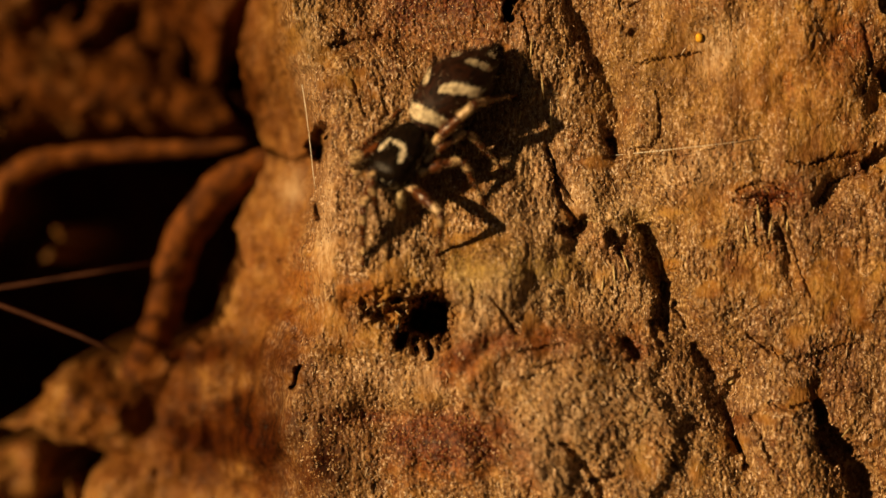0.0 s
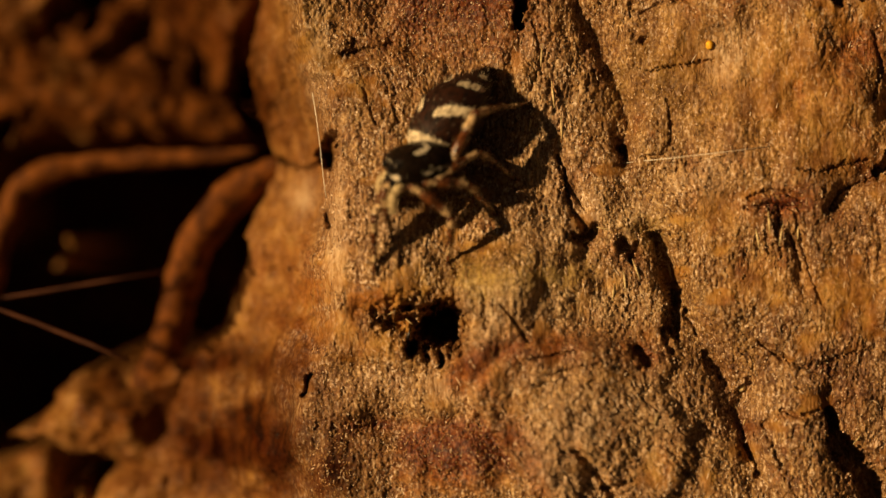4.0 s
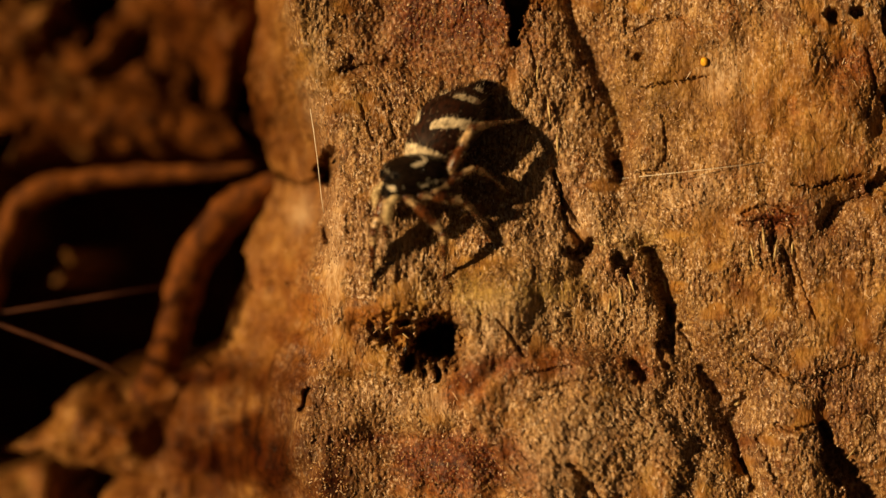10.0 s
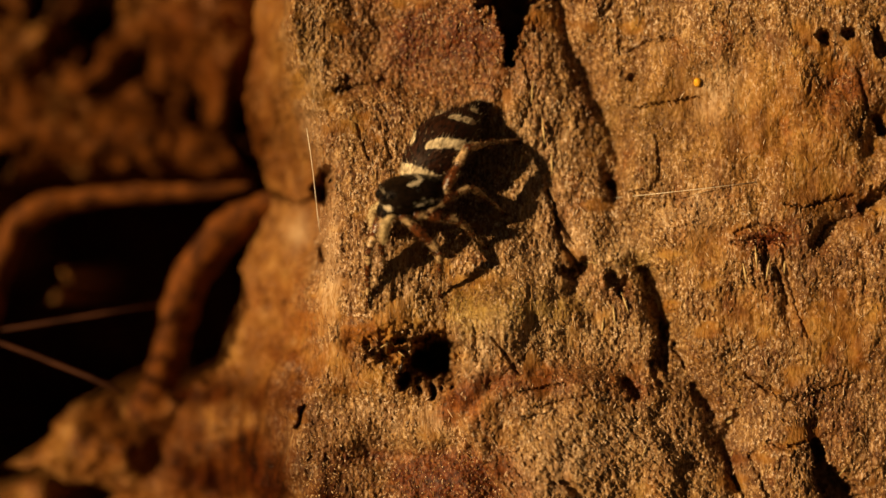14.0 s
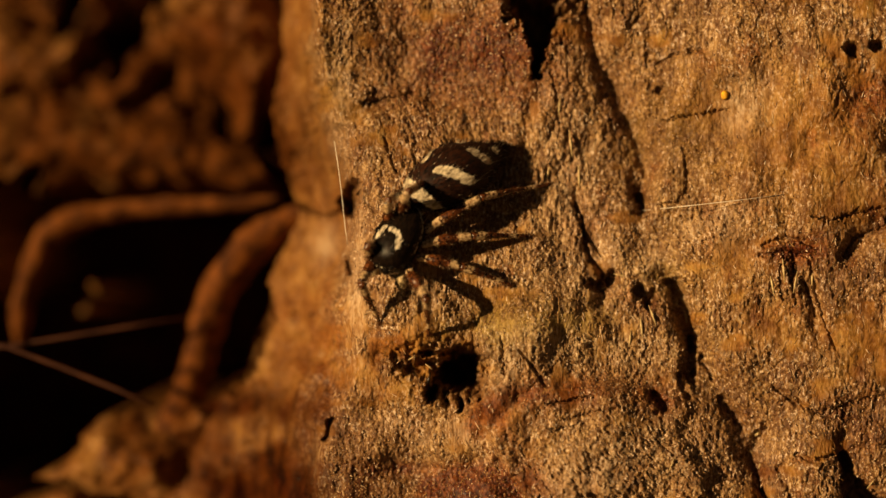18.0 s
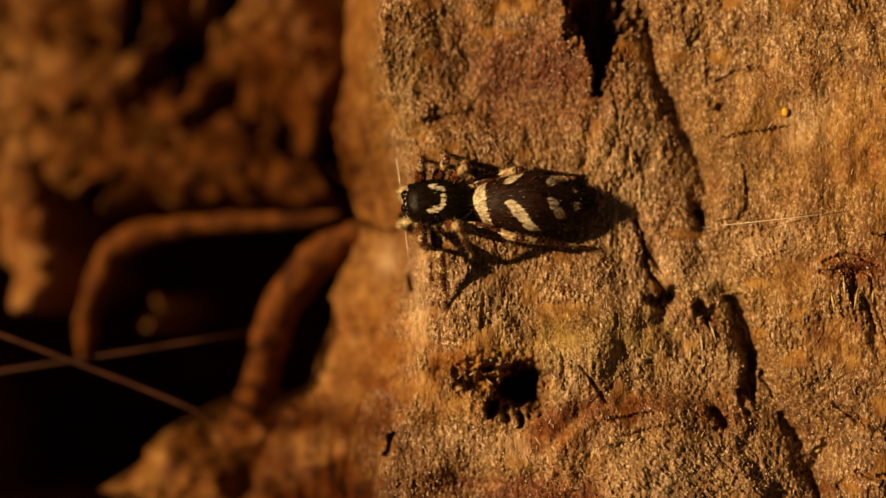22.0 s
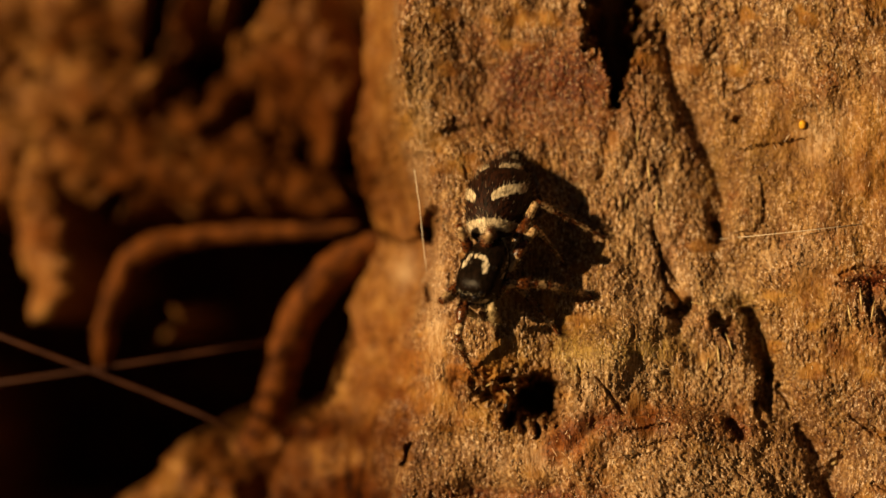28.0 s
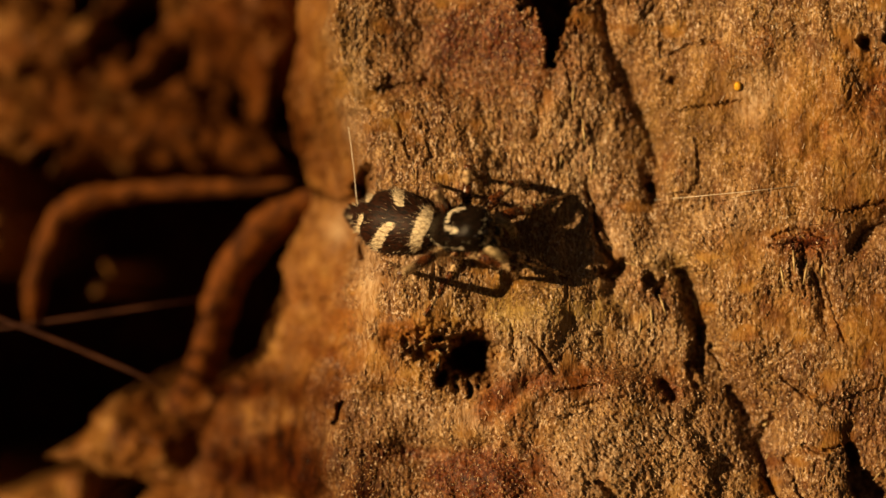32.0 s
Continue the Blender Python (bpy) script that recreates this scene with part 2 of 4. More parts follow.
def relief(u, v):
    u, v = np.asarray(u, float), np.asarray(v, float)
    wu, wv = u + 5 * layers(u / 30, v / 30, 41, 3), v + 5 * layers(u / 30, v / 30, 47, 3)
    # the face
    ridge, edge = np.interp(wv, RIDGE_V, RIDGE_U) + 16 * layers(u / 80, v / 60, 43, 2), np.interp(wv, EDGE_V, EDGE_U)
    k = np.clip((ridge - wu) / (ridge - edge), 0, 3)
    face = 0.32 * layers(u / 230, v / 260, 51, 2) + 0.20 * layers(u / 75, v / 95, 57, 3)
    face = face - 2.9 * smooth(0.0, 0.62, k) - 3.2 * np.maximum(k - 0.12, 0) ** 1.25
    face = face + 0.25 * blob(u, v, 1010, 760, 200, 150) + 0.35 * blob(u, v, 930, 540, 110, 80)
    face = face + 0.35 * blob(u, v, 700, 470, 90, 120) - 0.45 * blob(u, v, 735, 600, 75, 34)
    face = face + 0.38 * smooth(800, 811, wu) * smooth(450, 520, v) * smooth(720, 640, v) * smooth(1000, 860, u)
    face = face + 0.30 * blob(u, v, 1360, 430, 50, 60) + 0.5 * blob(u, v, 1420, 800, 70, 130) - 0.35 * blob(u, v, 1300, 700, 60, 120)
    face = face - 0.4 * blob(u, v, 760, 60, 190, 70) + 0.25 * blob(u, v, 980, 160, 60, 200)
    face = face - 0.5 * smooth(1180, 1000, u - 0.28 * v) * blob(u, v, 1060, 180, 90, 240)
    mound = np.hypot((u - 1015) / 205, (v - 800) / 190) + 0.10 * layers(u / 60, v / 60, 53, 3)
    face = face + 0.34 * smooth(1.06, 0.86, mound)
    # the plate that overhangs the granular patch below the hole
    lip = np.interp(v, LIP_V, LIP_U) + 9 * layers(u / 26, v / 26, 54, 3)
    face = face - 0.42 * smooth(8, -8, u - lip) * smooth(640, 690, v) * smooth(420, 640, u)
    face = face + 0.30 * np.exp(-np.maximum(u - lip, 0) / 60) * smooth(-6, 8, u - lip) * smooth(640, 700, v)
    face = face - 0.30 * blob(u, v, 720, 775, 130, 22) + 0.25 * blob(u, v, 700, 715, 120, 40) + 0.2 * blob(u, v, 690, 835, 100, 26)
    for chain, deep in GULLIES:
        d, r = to_chain(u + 8 * layers(u / 34, v / 34, 55, 2), v, chain)
        face = face - deep * np.exp(-(d / r) ** 2)
    # the slope under the ledge on which the spider sits
    face = face + 0.45 * np.tanh((v - 370) / 230) * smooth(500, 660, u) * smooth(1300, 880, u)
    # fibres that run downwards or aslant, crumbly grain, small pits, smooth films between
    mid = 0.05 + smooth(0.34, 0.0, k + 0.10 * layers(u / 40, v / 34, 60, 2))
    bend = 12 * layers(u / 120, v / 160, 61, 2)
    slant = np.clip(1.2 * blob(u, v, 1060, 780, 240, 160) + blob(u, v, 1180, 380, 110, 60), 0, 1)
    left = np.clip(1.1 * blob(u, v, 690, 230, 130, 150), 0, 1) * (1 - slant)
    down = 1 - np.maximum(slant, left)
    strand = down * streaks(u + bend, v, -4, 5.0, 12, 63) + left * streaks(u + bend, v, 13, 5.0, 15, 64) + slant * streaks(u + 2 * bend, v, 50, 3.7, 12, 65)
    broad = down * streaks(u + bend, v, -3, 15, 40, 67) + left * streaks(u + bend, v, 12, 13, 46, 68) + slant * streaks(u + bend, v, 40, 15, 30, 69)
    crumb = layers(u / 4.3, v / 5.2, 71, 2, 0.6)
    lumpy = np.abs(layers(u / 24, v / 30, 75, 3, 0.55))
    patch = smooth(-0.25, 0.75, layers(u / 120, v / 120, 73, 3))
    for cu, cv, ru, rv in ((950, 210, 80, 140), (1365, 440, 60, 60), (1090, 540, 90, 80), (855, 590, 45, 90), (690, 150, 60, 90), (1060, 780, 230, 150), (700, 460, 90, 110), (1200, 330, 120, 60), (1420, 760, 110, 120)):
        patch = np.maximum(patch, 1.1 * blob(u, v, cu, cv, ru, rv))
    gritty = np.clip(1.2 * blob(u, v, 700, 715, 140, 55) + 1.1 * blob(u, v, 690, 830, 130, 40) + blob(u, v, 700, 50, 160, 60), 0, 1)
    film = film_of(u, v)
    bare = (1 - 0.72 * film) * mid
    face = face + bare * (0.030 * strand * (0.3 + patch) * (1 - 0.7 * gritty) + 0.040 * broad + crumb * (0.030 + 0.004 * gritty) + 0.05 * lumpy)
    face = face - bare * (0.085 + 0.04 * slant) * smooth(0.25, 0.85, strand) * (0.25 + patch) * (1 - gritty)
    face = face - bare * 0.09 * smooth(0.5, 1.1, broad) * (0.3 + patch)
    face = face - bare * 0.055 * smooth(0.5, 0.95, layers(u / 4.6, v / 6, 78, 2)) * (0.5 + 0.4 * gritty)
    face = face - (1 - mid) * 0.26 * np.abs(layers(u / 46, v / 52, 80, 2, 0.5))
    face = face - 2.1 * smooth(1.05, 0.8, np.hypot((u - 786) / 25, (v - 602) / 33) + 0.10 * crumb) * smooth(808, 804, u)
    rag = smooth(64, 10, np.hypot((u - 725) / 1.9, (v - 574) / 0.9))
    face = face - 0.10 * rag + 0.26 * rag * layers(u / 9, v / 9, 83, 2)
    torn = layers(u / 15, v / 17, 85, 2)
    for chain, deep in CRACKS:
        d, r = to_chain(wu, wv, chain)
        ragged = d / r + 0.14 * crumb + 0.45 * torn
        face = face - deep * smooth(1.5, 0.3, ragged)
    for chain in LINES:
        d, r = to_chain(u + 3 * crumb, v + 3 * crumb, chain)
        face = face - 0.16 * smooth(1.3, 0.3, d / r)
    face = np.where(k > 1.0, -30, face)
    # the hollow beside it
    su, sv = 784 + (u - 784) / DEEP, 441 + (v - 441) / DEEP
    h = np.maximum(face, hollow(su, sv))
    # far round the trunk the wood bends back
    far = np.maximum(0, np.hypot((u - 800) / 1500, (v - 400) / 1100) - 1)
    h = np.where(h < -25, -30 + 1.5 * layers(u / 200, v / 200, 88, 3), h)
    # an unseen rim beyond the hollow, added to keep the sun off its floor
    h = np.maximum(h, -2 - 30 * smooth(-1180, -1060, u) + 1.2 * layers(u / 160, v / 160, 89, 3))
    return h - 26 * far ** 2


def place(u, v, lift=0.0):
    """A place on the bark, lifted by so many mm towards the camera."""
    h = float(relief(np.array([u]), np.array([v]))[0])
    return Vector(((u - 784) * U, -(h + lift) * MM, (441 - v) * U))


def space(u, v, deep=0.0):
    """A place on the line of sight of plan point (u, v), deep mm behind the face."""
    k = 1 + deep / 70.0
    return Vector(((u - 784) * U * k, deep * MM, (441 - v) * U * k))


# ---- materials ----
def material(name, build):
    m = bpy.data.materials.new(name)
    m.use_nodes = True
    t = m.node_tree
    build(t, t.nodes["Principled BSDF"])
    return m


def node(t, kind, **inputs):
    n = t.nodes.new(kind)
    for k, value in inputs.items():
        n.inputs[k.replace("_", " ")].default_value = value
    return n


def coords(t, scale=(1, 1, 1)):
    """Object coordinates in mm, stretched."""
    c = t.nodes.new("ShaderNodeTexCoord")
    m = t.nodes.new("ShaderNodeMapping")
    m.inputs["Scale"].default_value = [1000 * s for s in scale]
    t.links.new(c.outputs["Object"], m.inputs["Vector"])
    return m.outputs[0]


def noise_of(t, vec, scale, detail=4, rough=0.6):
    n = node(t, "ShaderNodeTexNoise", Scale=scale, Detail=detail, Roughness=rough)
    t.links.new(vec, n.inputs["Vector"])
    return n.outputs["Fac"]


def ramp(t, fac, stops):
    r = t.nodes.new("ShaderNodeValToRGB")
    e = r.color_ramp.elements
    while len(e) < len(stops):
        e.new(0.5)
    for el, (p, c) in zip(e, stops):
        el.position, el.color = p, (*c, 1)
    t.links.new(fac, r.inputs[0])
    return r.outputs[0]


def mix(t, fac, a, b, mode="MIX"):
    m = t.nodes.new("ShaderNodeMix")
    m.data_type, m.blend_type = "RGBA", mode
    for sock, x in ((m.inputs[0], fac), (m.inputs[6], a), (m.inputs[7], b)):
        if isinstance(x, bpy.types.NodeSocket):
            t.links.new(x, sock)
        elif isinstance(x, (int, float)):
            sock.default_value = x
        else:
            sock.default_value = (*x, 1)
    return m.outputs[2]


def attribute(t, name):
    a = t.nodes.new("ShaderNodeAttribute")
    a.attribute_name = name
    return a.outputs["Fac"]


def bump(t, p, height, strength=0.5, distance=0.03):
    b = node(t, "ShaderNodeBump", Strength=strength, Distance=distance * MM)
    t.links.new(height, b.inputs["Height"])
    t.links.new(b.outputs[0], p.inputs["Normal"])


def math_of(t, op, a, b=0.0):
    n = t.nodes.new("ShaderNodeMath")
    n.operation = op
    for sock, x in zip(n.inputs, (a, b)):
        if isinstance(x, bpy.types.NodeSocket):
            t.links.new(x, sock)
        else:
            sock.default_value = x
    return n.outputs[0]


def bark_nodes(t, p):
    flat = coords(t)
    long = coords(t, (1.0, 1.0, 0.16))
    fine = noise_of(t, long, 9.0, 5, 0.65)
    spots = noise_of(t, flat, 6.5, 4, 0.7)
    broad = noise_of(t, flat, 0.42, 4, 0.6)
    specks = noise_of(t, coords(t, (1.0, 1.0, 0.55)), 11.0, 2, 0.6)
    middle = noise_of(t, coords(t, (1.0, 1.0, 0.6)), 1.7, 4, 0.65)
    wood = ramp(t, fine, [(0.38, (0.060, 0.023, 0.007)), (0.47, (0.23, 0.117, 0.034)), (0.54, (0.41, 0.242, 0.082)), (0.64, (0.68, 0.50, 0.28))])
    dusk = ramp(t, spots, [(0.38, (0.060, 0.022, 0.006)), (0.49, (0.25, 0.128, 0.036)), (0.58, (0.44, 0.265, 0.090)), (0.66, (0.66, 0.475, 0.27))])
    ochre = ramp(t, middle, [(0.36, (0.17, 0.066, 0.010)), (0.52, (0.34, 0.155, 0.025)), (0.66, (0.49, 0.28, 0.066))])
    c = mix(t, ramp(t, broad, [(0.42, (0.1,) * 3), (0.58, (0.9,) * 3)]), wood, dusk)
    c = mix(t, ramp(t, middle, [(0.40, (0.55,) * 3), (0.52, (0, 0, 0))]), c, (0.13, 0.052, 0.014))
    c = mix(t, math_of(t, "MULTIPLY", attribute(t, "film"), 0.8), c, ochre)
    c = mix(t, math_of(t, "MULTIPLY", attribute(t, "ruddy"), 0.9), c, ramp(t, spots, [(0.38, (0.060, 0.013, 0.003)), (0.5, (0.25, 0.070, 0.011)), (0.62, (0.42, 0.16, 0.032))]))
    rust = noise_of(t, coords(t, (1.0, 1.0, 0.7)), 1.1, 5, 0.7)
    c = mix(t, ramp(t, rust, [(0.56, (0, 0, 0)), (0.66, (0.55,) * 3)]), c, ramp(t, spots, [(0.38, (0.085, 0.020, 0.004)), (0.52, (0.30, 0.095, 0.018)), (0.64, (0.48, 0.20, 0.048))]))
    c = mix(t, math_of(t, "MULTIPLY", attribute(t, "mossy"), 0.65), c, ramp(t, spots, [(0.38, (0.12, 0.078, 0.014)), (0.62, (0.50, 0.37, 0.09))]))
    # dark wood tone with the hollow's shade painted in
    c = mix(t, math_of(t, "MULTIPLY", attribute(t, "rot_shade"), 0.95), c, ramp(t, middle, [(0.38, (0.013, 0.0034, 0.0007)), (0.62, (0.112, 0.034, 0.0054))]))
    bare = math_of(t, "SUBTRACT", 1.0, math_of(t, "MULTIPLY", attribute(t, "film"), 0.75))
    dirt = math_of(t, "MULTIPLY", ramp(t, specks, [(0.40, (0.66,) * 3), (0.48, (0, 0, 0))]), bare)
    c = mix(t, dirt, c, (0.085, 0.028, 0.009))
    where = ramp(t, noise_of(t, coords(t), 0.9, 3, 0.6), [(0.42, (0.25,) * 3), (0.60, (1, 1, 1))])
    pale = math_of(t, "MULTIPLY", math_of(t, "MULTIPLY", ramp(t, specks, [(0.55, (0, 0, 0)), (0.66, (0.85,) * 3)]), where), math_of(t, "MULTIPLY", math_of(t, "MULTIPLY", bare, math_of(t, "SUBTRACT", 1.0, math_of(t, "MULTIPLY", attribute(t, "ruddy"), 0.6))), math_of(t, "SUBTRACT", 1.0, attribute(t, "rot_shade"))))
    # paler tone, part of it sunlight put into the colour
    c = mix(t, math_of(t, "MULTIPLY", attribute(t, "paled"), 0.6), c, ramp(t, fine, [(0.40, (0.32, 0.19, 0.075)), (0.58, (0.73, 0.55, 0.35))]))
    c = mix(t, pale, c, (0.82, 0.66, 0.50))
    # multiplies in the stains along with the painted shade
    c = mix(t, math_of(t, "MULTIPLY", attribute(t, "stain_shade"), 0.95), c, (0.38, 0.22, 0.15), "MULTIPLY")
    t.links.new(ramp(t, specks, [(0.45, (0.60,) * 3), (0.60, (0.30,) * 3)]), p.inputs["Roughness"])
    t.links.new(c, p.inputs["Base Color"])
    t.links.new(math_of(t, "MULTIPLY", math_of(t, "MULTIPLY", math_of(t, "SUBTRACT", 1.0, math_of(t, "MULTIPLY", attribute(t, "rot_shade"), 0.85)), math_of(t, "SUBTRACT", 1.0, math_of(t, "MULTIPLY", attribute(t, "film"), 0.6))), 0.38), p.inputs["Specular IOR Level"])
    bump(t, p, noise_of(t, coords(t, (1.0, 1.0, 0.4)), 15.0, 3, 0.7), 0.9, 0.05)


def plain_nodes(dark, light, rough, scale, stretch=(1, 1, 1), spec=0.4, relief_mm=0.01):
    def build(t, p):
        n = noise_of(t, coords(t, stretch), scale, 4, 0.6)
        t.links.new(ramp(t, n, [(0.38, dark), (0.62, light)]), p.inputs["Base Color"])
        p.inputs["Roughness"].default_value = rough
        p.inputs["Specular IOR Level"].default_value = spec
        bump(t, p, n, 0.6, relief_mm)
    return build


def hairy_nodes(dark, light, pale_dark, pale_light, rough, spec, relief_mm, stretch=(0.35, 1, 1), scale=11.0, torn=1.1):
    """Dark skin with pale scale hairs where the attribute 'pale' says so."""
    def build(t, p):
        n = noise_of(t, coords(t, stretch), scale, 4, 0.7)
        skin = ramp(t, n, [(0.40, dark), (0.62, light)])
        hair = ramp(t, n, [(0.38, pale_dark), (0.56, pale_light)])
        edge = math_of(t, "ADD", attribute(t, "pale"), math_of(t, "MULTIPLY", math_of(t, "SUBTRACT", n, 0.5), torn))
        t.links.new(mix(t, ramp(t, edge, [(0.42, (0, 0, 0)), (0.58, (1, 1, 1))]), skin, hair), p.inputs["Base Color"])
        p.inputs["Roughness"].default_value = rough
        p.inputs["Specular IOR Level"].default_value = spec
        bump(t, p, n, 0.7, relief_mm)
    return build


BARK = material("weathered_bark", bark_nodes)
STRAND = material("rotten_strand", plain_nodes((0.036, 0.010, 0.002), (0.165, 0.053, 0.008), 0.75, 1.9, (1, 1, 1), 0.12, 0.06))
CARAPACE = material("carapace", hairy_nodes((0.004, 0.003, 0.002), (0.014, 0.008, 0.005), (0.22, 0.17, 0.11), (0.70, 0.62, 0.47), 0.20, 0.07, 0.03, torn=2.0))
ABDOMEN = material("abdomen", hairy_nodes((0.004, 0.0015, 0.001), (0.040, 0.011, 0.003), (0.28, 0.20, 0.11), (0.80, 0.70, 0.50), 0.55, 0.25, 0.03))
LEG = material("leg", hairy_nodes((0.016, 0.004, 0.001), (0.17, 0.052, 0.012), (0.18, 0.085, 0.028), (0.66, 0.48, 0.26), 0.27, 0.6, 0.02, (1, 1, 1), 9.0))
PALP = material("palp", plain_nodes((0.22, 0.15, 0.06), (0.70, 0.56, 0.32), 0.6, 12.0, (0.4, 1, 1), 0.3, 0.03))
EYE = material("eye", plain_nodes((0.003, 0.002, 0.002), (0.006, 0.004, 0.003), 0.05, 3.0, (1, 1, 1), 0.8, 0.0))
SILK = material("silk", plain_nodes((0.75, 0.68, 0.55), (0.9, 0.85, 0.75), 0.25, 5.0, (1, 1, 1), 0.9, 0.0))
STALK = material("dry_stalk", plain_nodes((0.045, 0.013, 0.006), (0.10, 0.034, 0.015), 0.6, 3.0, (0.2, 1, 1), 0.4, 0.01))
DEBRIS = material("black_debris", plain_nodes((0.006, 0.004, 0.003), (0.03, 0.017, 0.010), 0.35, 8.0, (1, 1, 1), 0.5, 0.02))
YELLOW = material("yellow_lichen", plain_nodes((0.55, 0.26, 0.01), (0.85, 0.50, 0.03), 0.7, 14.0))
CHIP = material("pale_chip", plain_nodes((0.40, 0.28, 0.12), (0.72, 0.58, 0.30), 0.6, 10.0))


# ---- mesh helpers ----
def sheet(name, verts, faces, mat, parent=None, shade=True, **fields):
    me = bpy.data.meshes.new(name)
    me.from_pydata([tuple(p) for p in verts], [], [tuple(f) for f in faces])
    me.materials.append(mat)
    me.polygons.foreach_set("use_smooth", [shade] * len(me.polygons))
    for key, values in fields.items():
        me.attributes.new(key, "FLOAT", "POINT").data.foreach_set("value", np.asarray(values, np.float32))
    me.update()
    ob = new(name, me)
    ob.parent = parent
    return ob


def tube(points, radii, n=10, flat=1.0):
    """Verts and faces of a closed tube along points (metres)."""
    pts = [Vector(p) for p in points]
    verts, faces = [], []
    side = None
    for i, p in enumerate(pts):
        way = (pts[min(i + 1, len(pts) - 1)] - pts[max(i - 1, 0)]).normalized()
        if side is None:
            side = way.cross(Vector((0, 0.3, 1))).normalized()
        side = (side - way * side.dot(way)).normalized()
        up = way.cross(side)
        for j in range(n):
            a = 2 * math.pi * j / n
            verts.append(p + float(radii[i]) * (math.cos(a) * side + flat * math.sin(a) * up))
    for i in range(len(pts) - 1):
        for j in range(n):
            faces.append((i * n + j, i * n + (j + 1) % n, (i + 1) * n + (j + 1) % n, (i + 1) * n + j))
    faces.append(tuple(range(n))[::-1])
    faces.append(tuple(range((len(pts) - 1) * n, len(pts) * n)))
    return verts, faces


def ball(nu=32, nv=20):
    """Unit sphere with its poles on the x axis: array of points, faces."""
    verts, faces = [], []
    for i in range(nv + 1):
        a = math.pi * i / nv
        for j in range(nu):
            b = 2 * math.pi * j / nu
            verts.append((math.cos(a), math.sin(a) * math.cos(b), math.sin(a) * math.sin(b)))
    for i in range(nv):
        for j in range(nu):
            faces.append((i * nu + j, (i + 1) * nu + j, (i + 1) * nu + (j + 1) % nu, i * nu + (j + 1) % nu))
    return np.array(verts), faces


# ---- the trunk ----
def steps(parts):
    out = [parts[0][0]]
    for start, end, step in parts:
        n = max(1, round((end - start) / step))
        out += [start + (end - start) * (i + 1) / n for i in range(n)]
    return np.array(out)


GU = steps([(-4200, -900, 150), (-900, -420, 24), (-420, 330, 5), (330, 540, 2.2), (540, 1620, 1.55), (1620, 1660, 4), (1660, 1900, 12), (1900, 5200, 150)])
GV = steps([(-3600, -520, 140), (-520, -150, 15), (-150, 930, 1.7), (930, 1200, 12), (1200, 4200, 140)])
gu, gv = np.meshgrid(GU, GV)
gh = relief(gu, gv)
rows_n, cols_n = gu.shape
tv = np.stack([(gu - 784) * U, -gh * MM, (441 - gv) * U], -1).reshape(-1, 3)
ids = np.arange(rows_n * cols_n).reshape(rows_n, cols_n)
tf = np.stack([ids[:-1, :-1], ids[1:, :-1], ids[1:, 1:], ids[:-1, 1:]], -1).reshape(-1, 4)
warp = 0.45 * layers(gu / 60, gv / 60, 91, 3)
ruddy = np.zeros_like(gu)
for cu, cv, ru, rv, a in ((820, 815, 95, 42, 1.3), (700, 776, 130, 16, 0.8), (850, 740, 30, 60, 0.8), (800, 850, 120, 40, 1.0), (880, 650, 90, 40, 0.35), (1000, 625, 160, 30, 0.5), (780, 60, 160, 60, 0.75), (1368, 386, 58, 24, 1.0), (1505, 125, 48, 70, 0.95), (760, 20, 190, 100, 1.0),
                          (510, 560, 90, 130, 0.45), (580, 380, 40, 120, 0.35), (300, 780, 300, 160, 0.55), (340, -20, 160, 160, 0.9), (850, 100, 120, 40, 0.6), (640, 560, 60, 40, 0.5), (-300, 300, 200, 200, 0.7)):
    ruddy = np.maximum(ruddy, a * blob(gu, gv, cu, cv, ru, rv))
rim, _ = to_chain(gu + 10 * layers(gu / 40, gv / 40, 93, 2), gv, [(806, 700, 1), (822, 668, 1), (870, 640, 1), (950, 622, 1), (1040, 640, 1), (1130, 650, 1)])
rim2, _ = to_chain(gu + 10 * layers(gu / 40, gv / 40, 94, 2), gv, [(840, 690, 1), (880, 760, 1), (915, 820, 1), (960, 890, 1)])
ruddy = np.maximum(ruddy, 0.95 * np.exp(-(rim / 26) ** 2) + 0.9 * np.exp(-(rim2 / 22) ** 2))
ruddy = np.clip(np.maximum(ruddy, 0.32 * smooth(610, 530, gu)) * (1 + warp * 1.3), 0, 1)
red = smooth(1.2, 0.8, np.hypot((gu - 812) / 108, (gv - 814) / 50) + 0.3 * warp) * smooth(6, -8, gu - np.interp(gv, LIP_V, LIP_U) - 12 * warp)
ruddy = np.maximum(ruddy, red)
mossy = np.zeros_like(gu)
for cu, cv, ru, rv, a in ((940, 500, 110, 50, 0.8), (840, 520, 60, 40, 0.9), (1150, 440, 70, 40, 0.6), (770, 540, 50, 50, 0.6), (1165, 200, 70, 110, 0.6), (1210, 590, 40, 60, 0.6), (1100, 200, 60, 90, 0.4), (560, 60, 60, 120, 0.5)):
    mossy = np.maximum(mossy, a * blob(gu, gv, cu, cv, ru, rv))
mossy = np.clip(mossy * (1 + warp * 1.6), 0, 1)
# Brown stains; shade in cracks, pits, the hole and left slope painted in too.
stain_shade = np.zeros_like(gu)
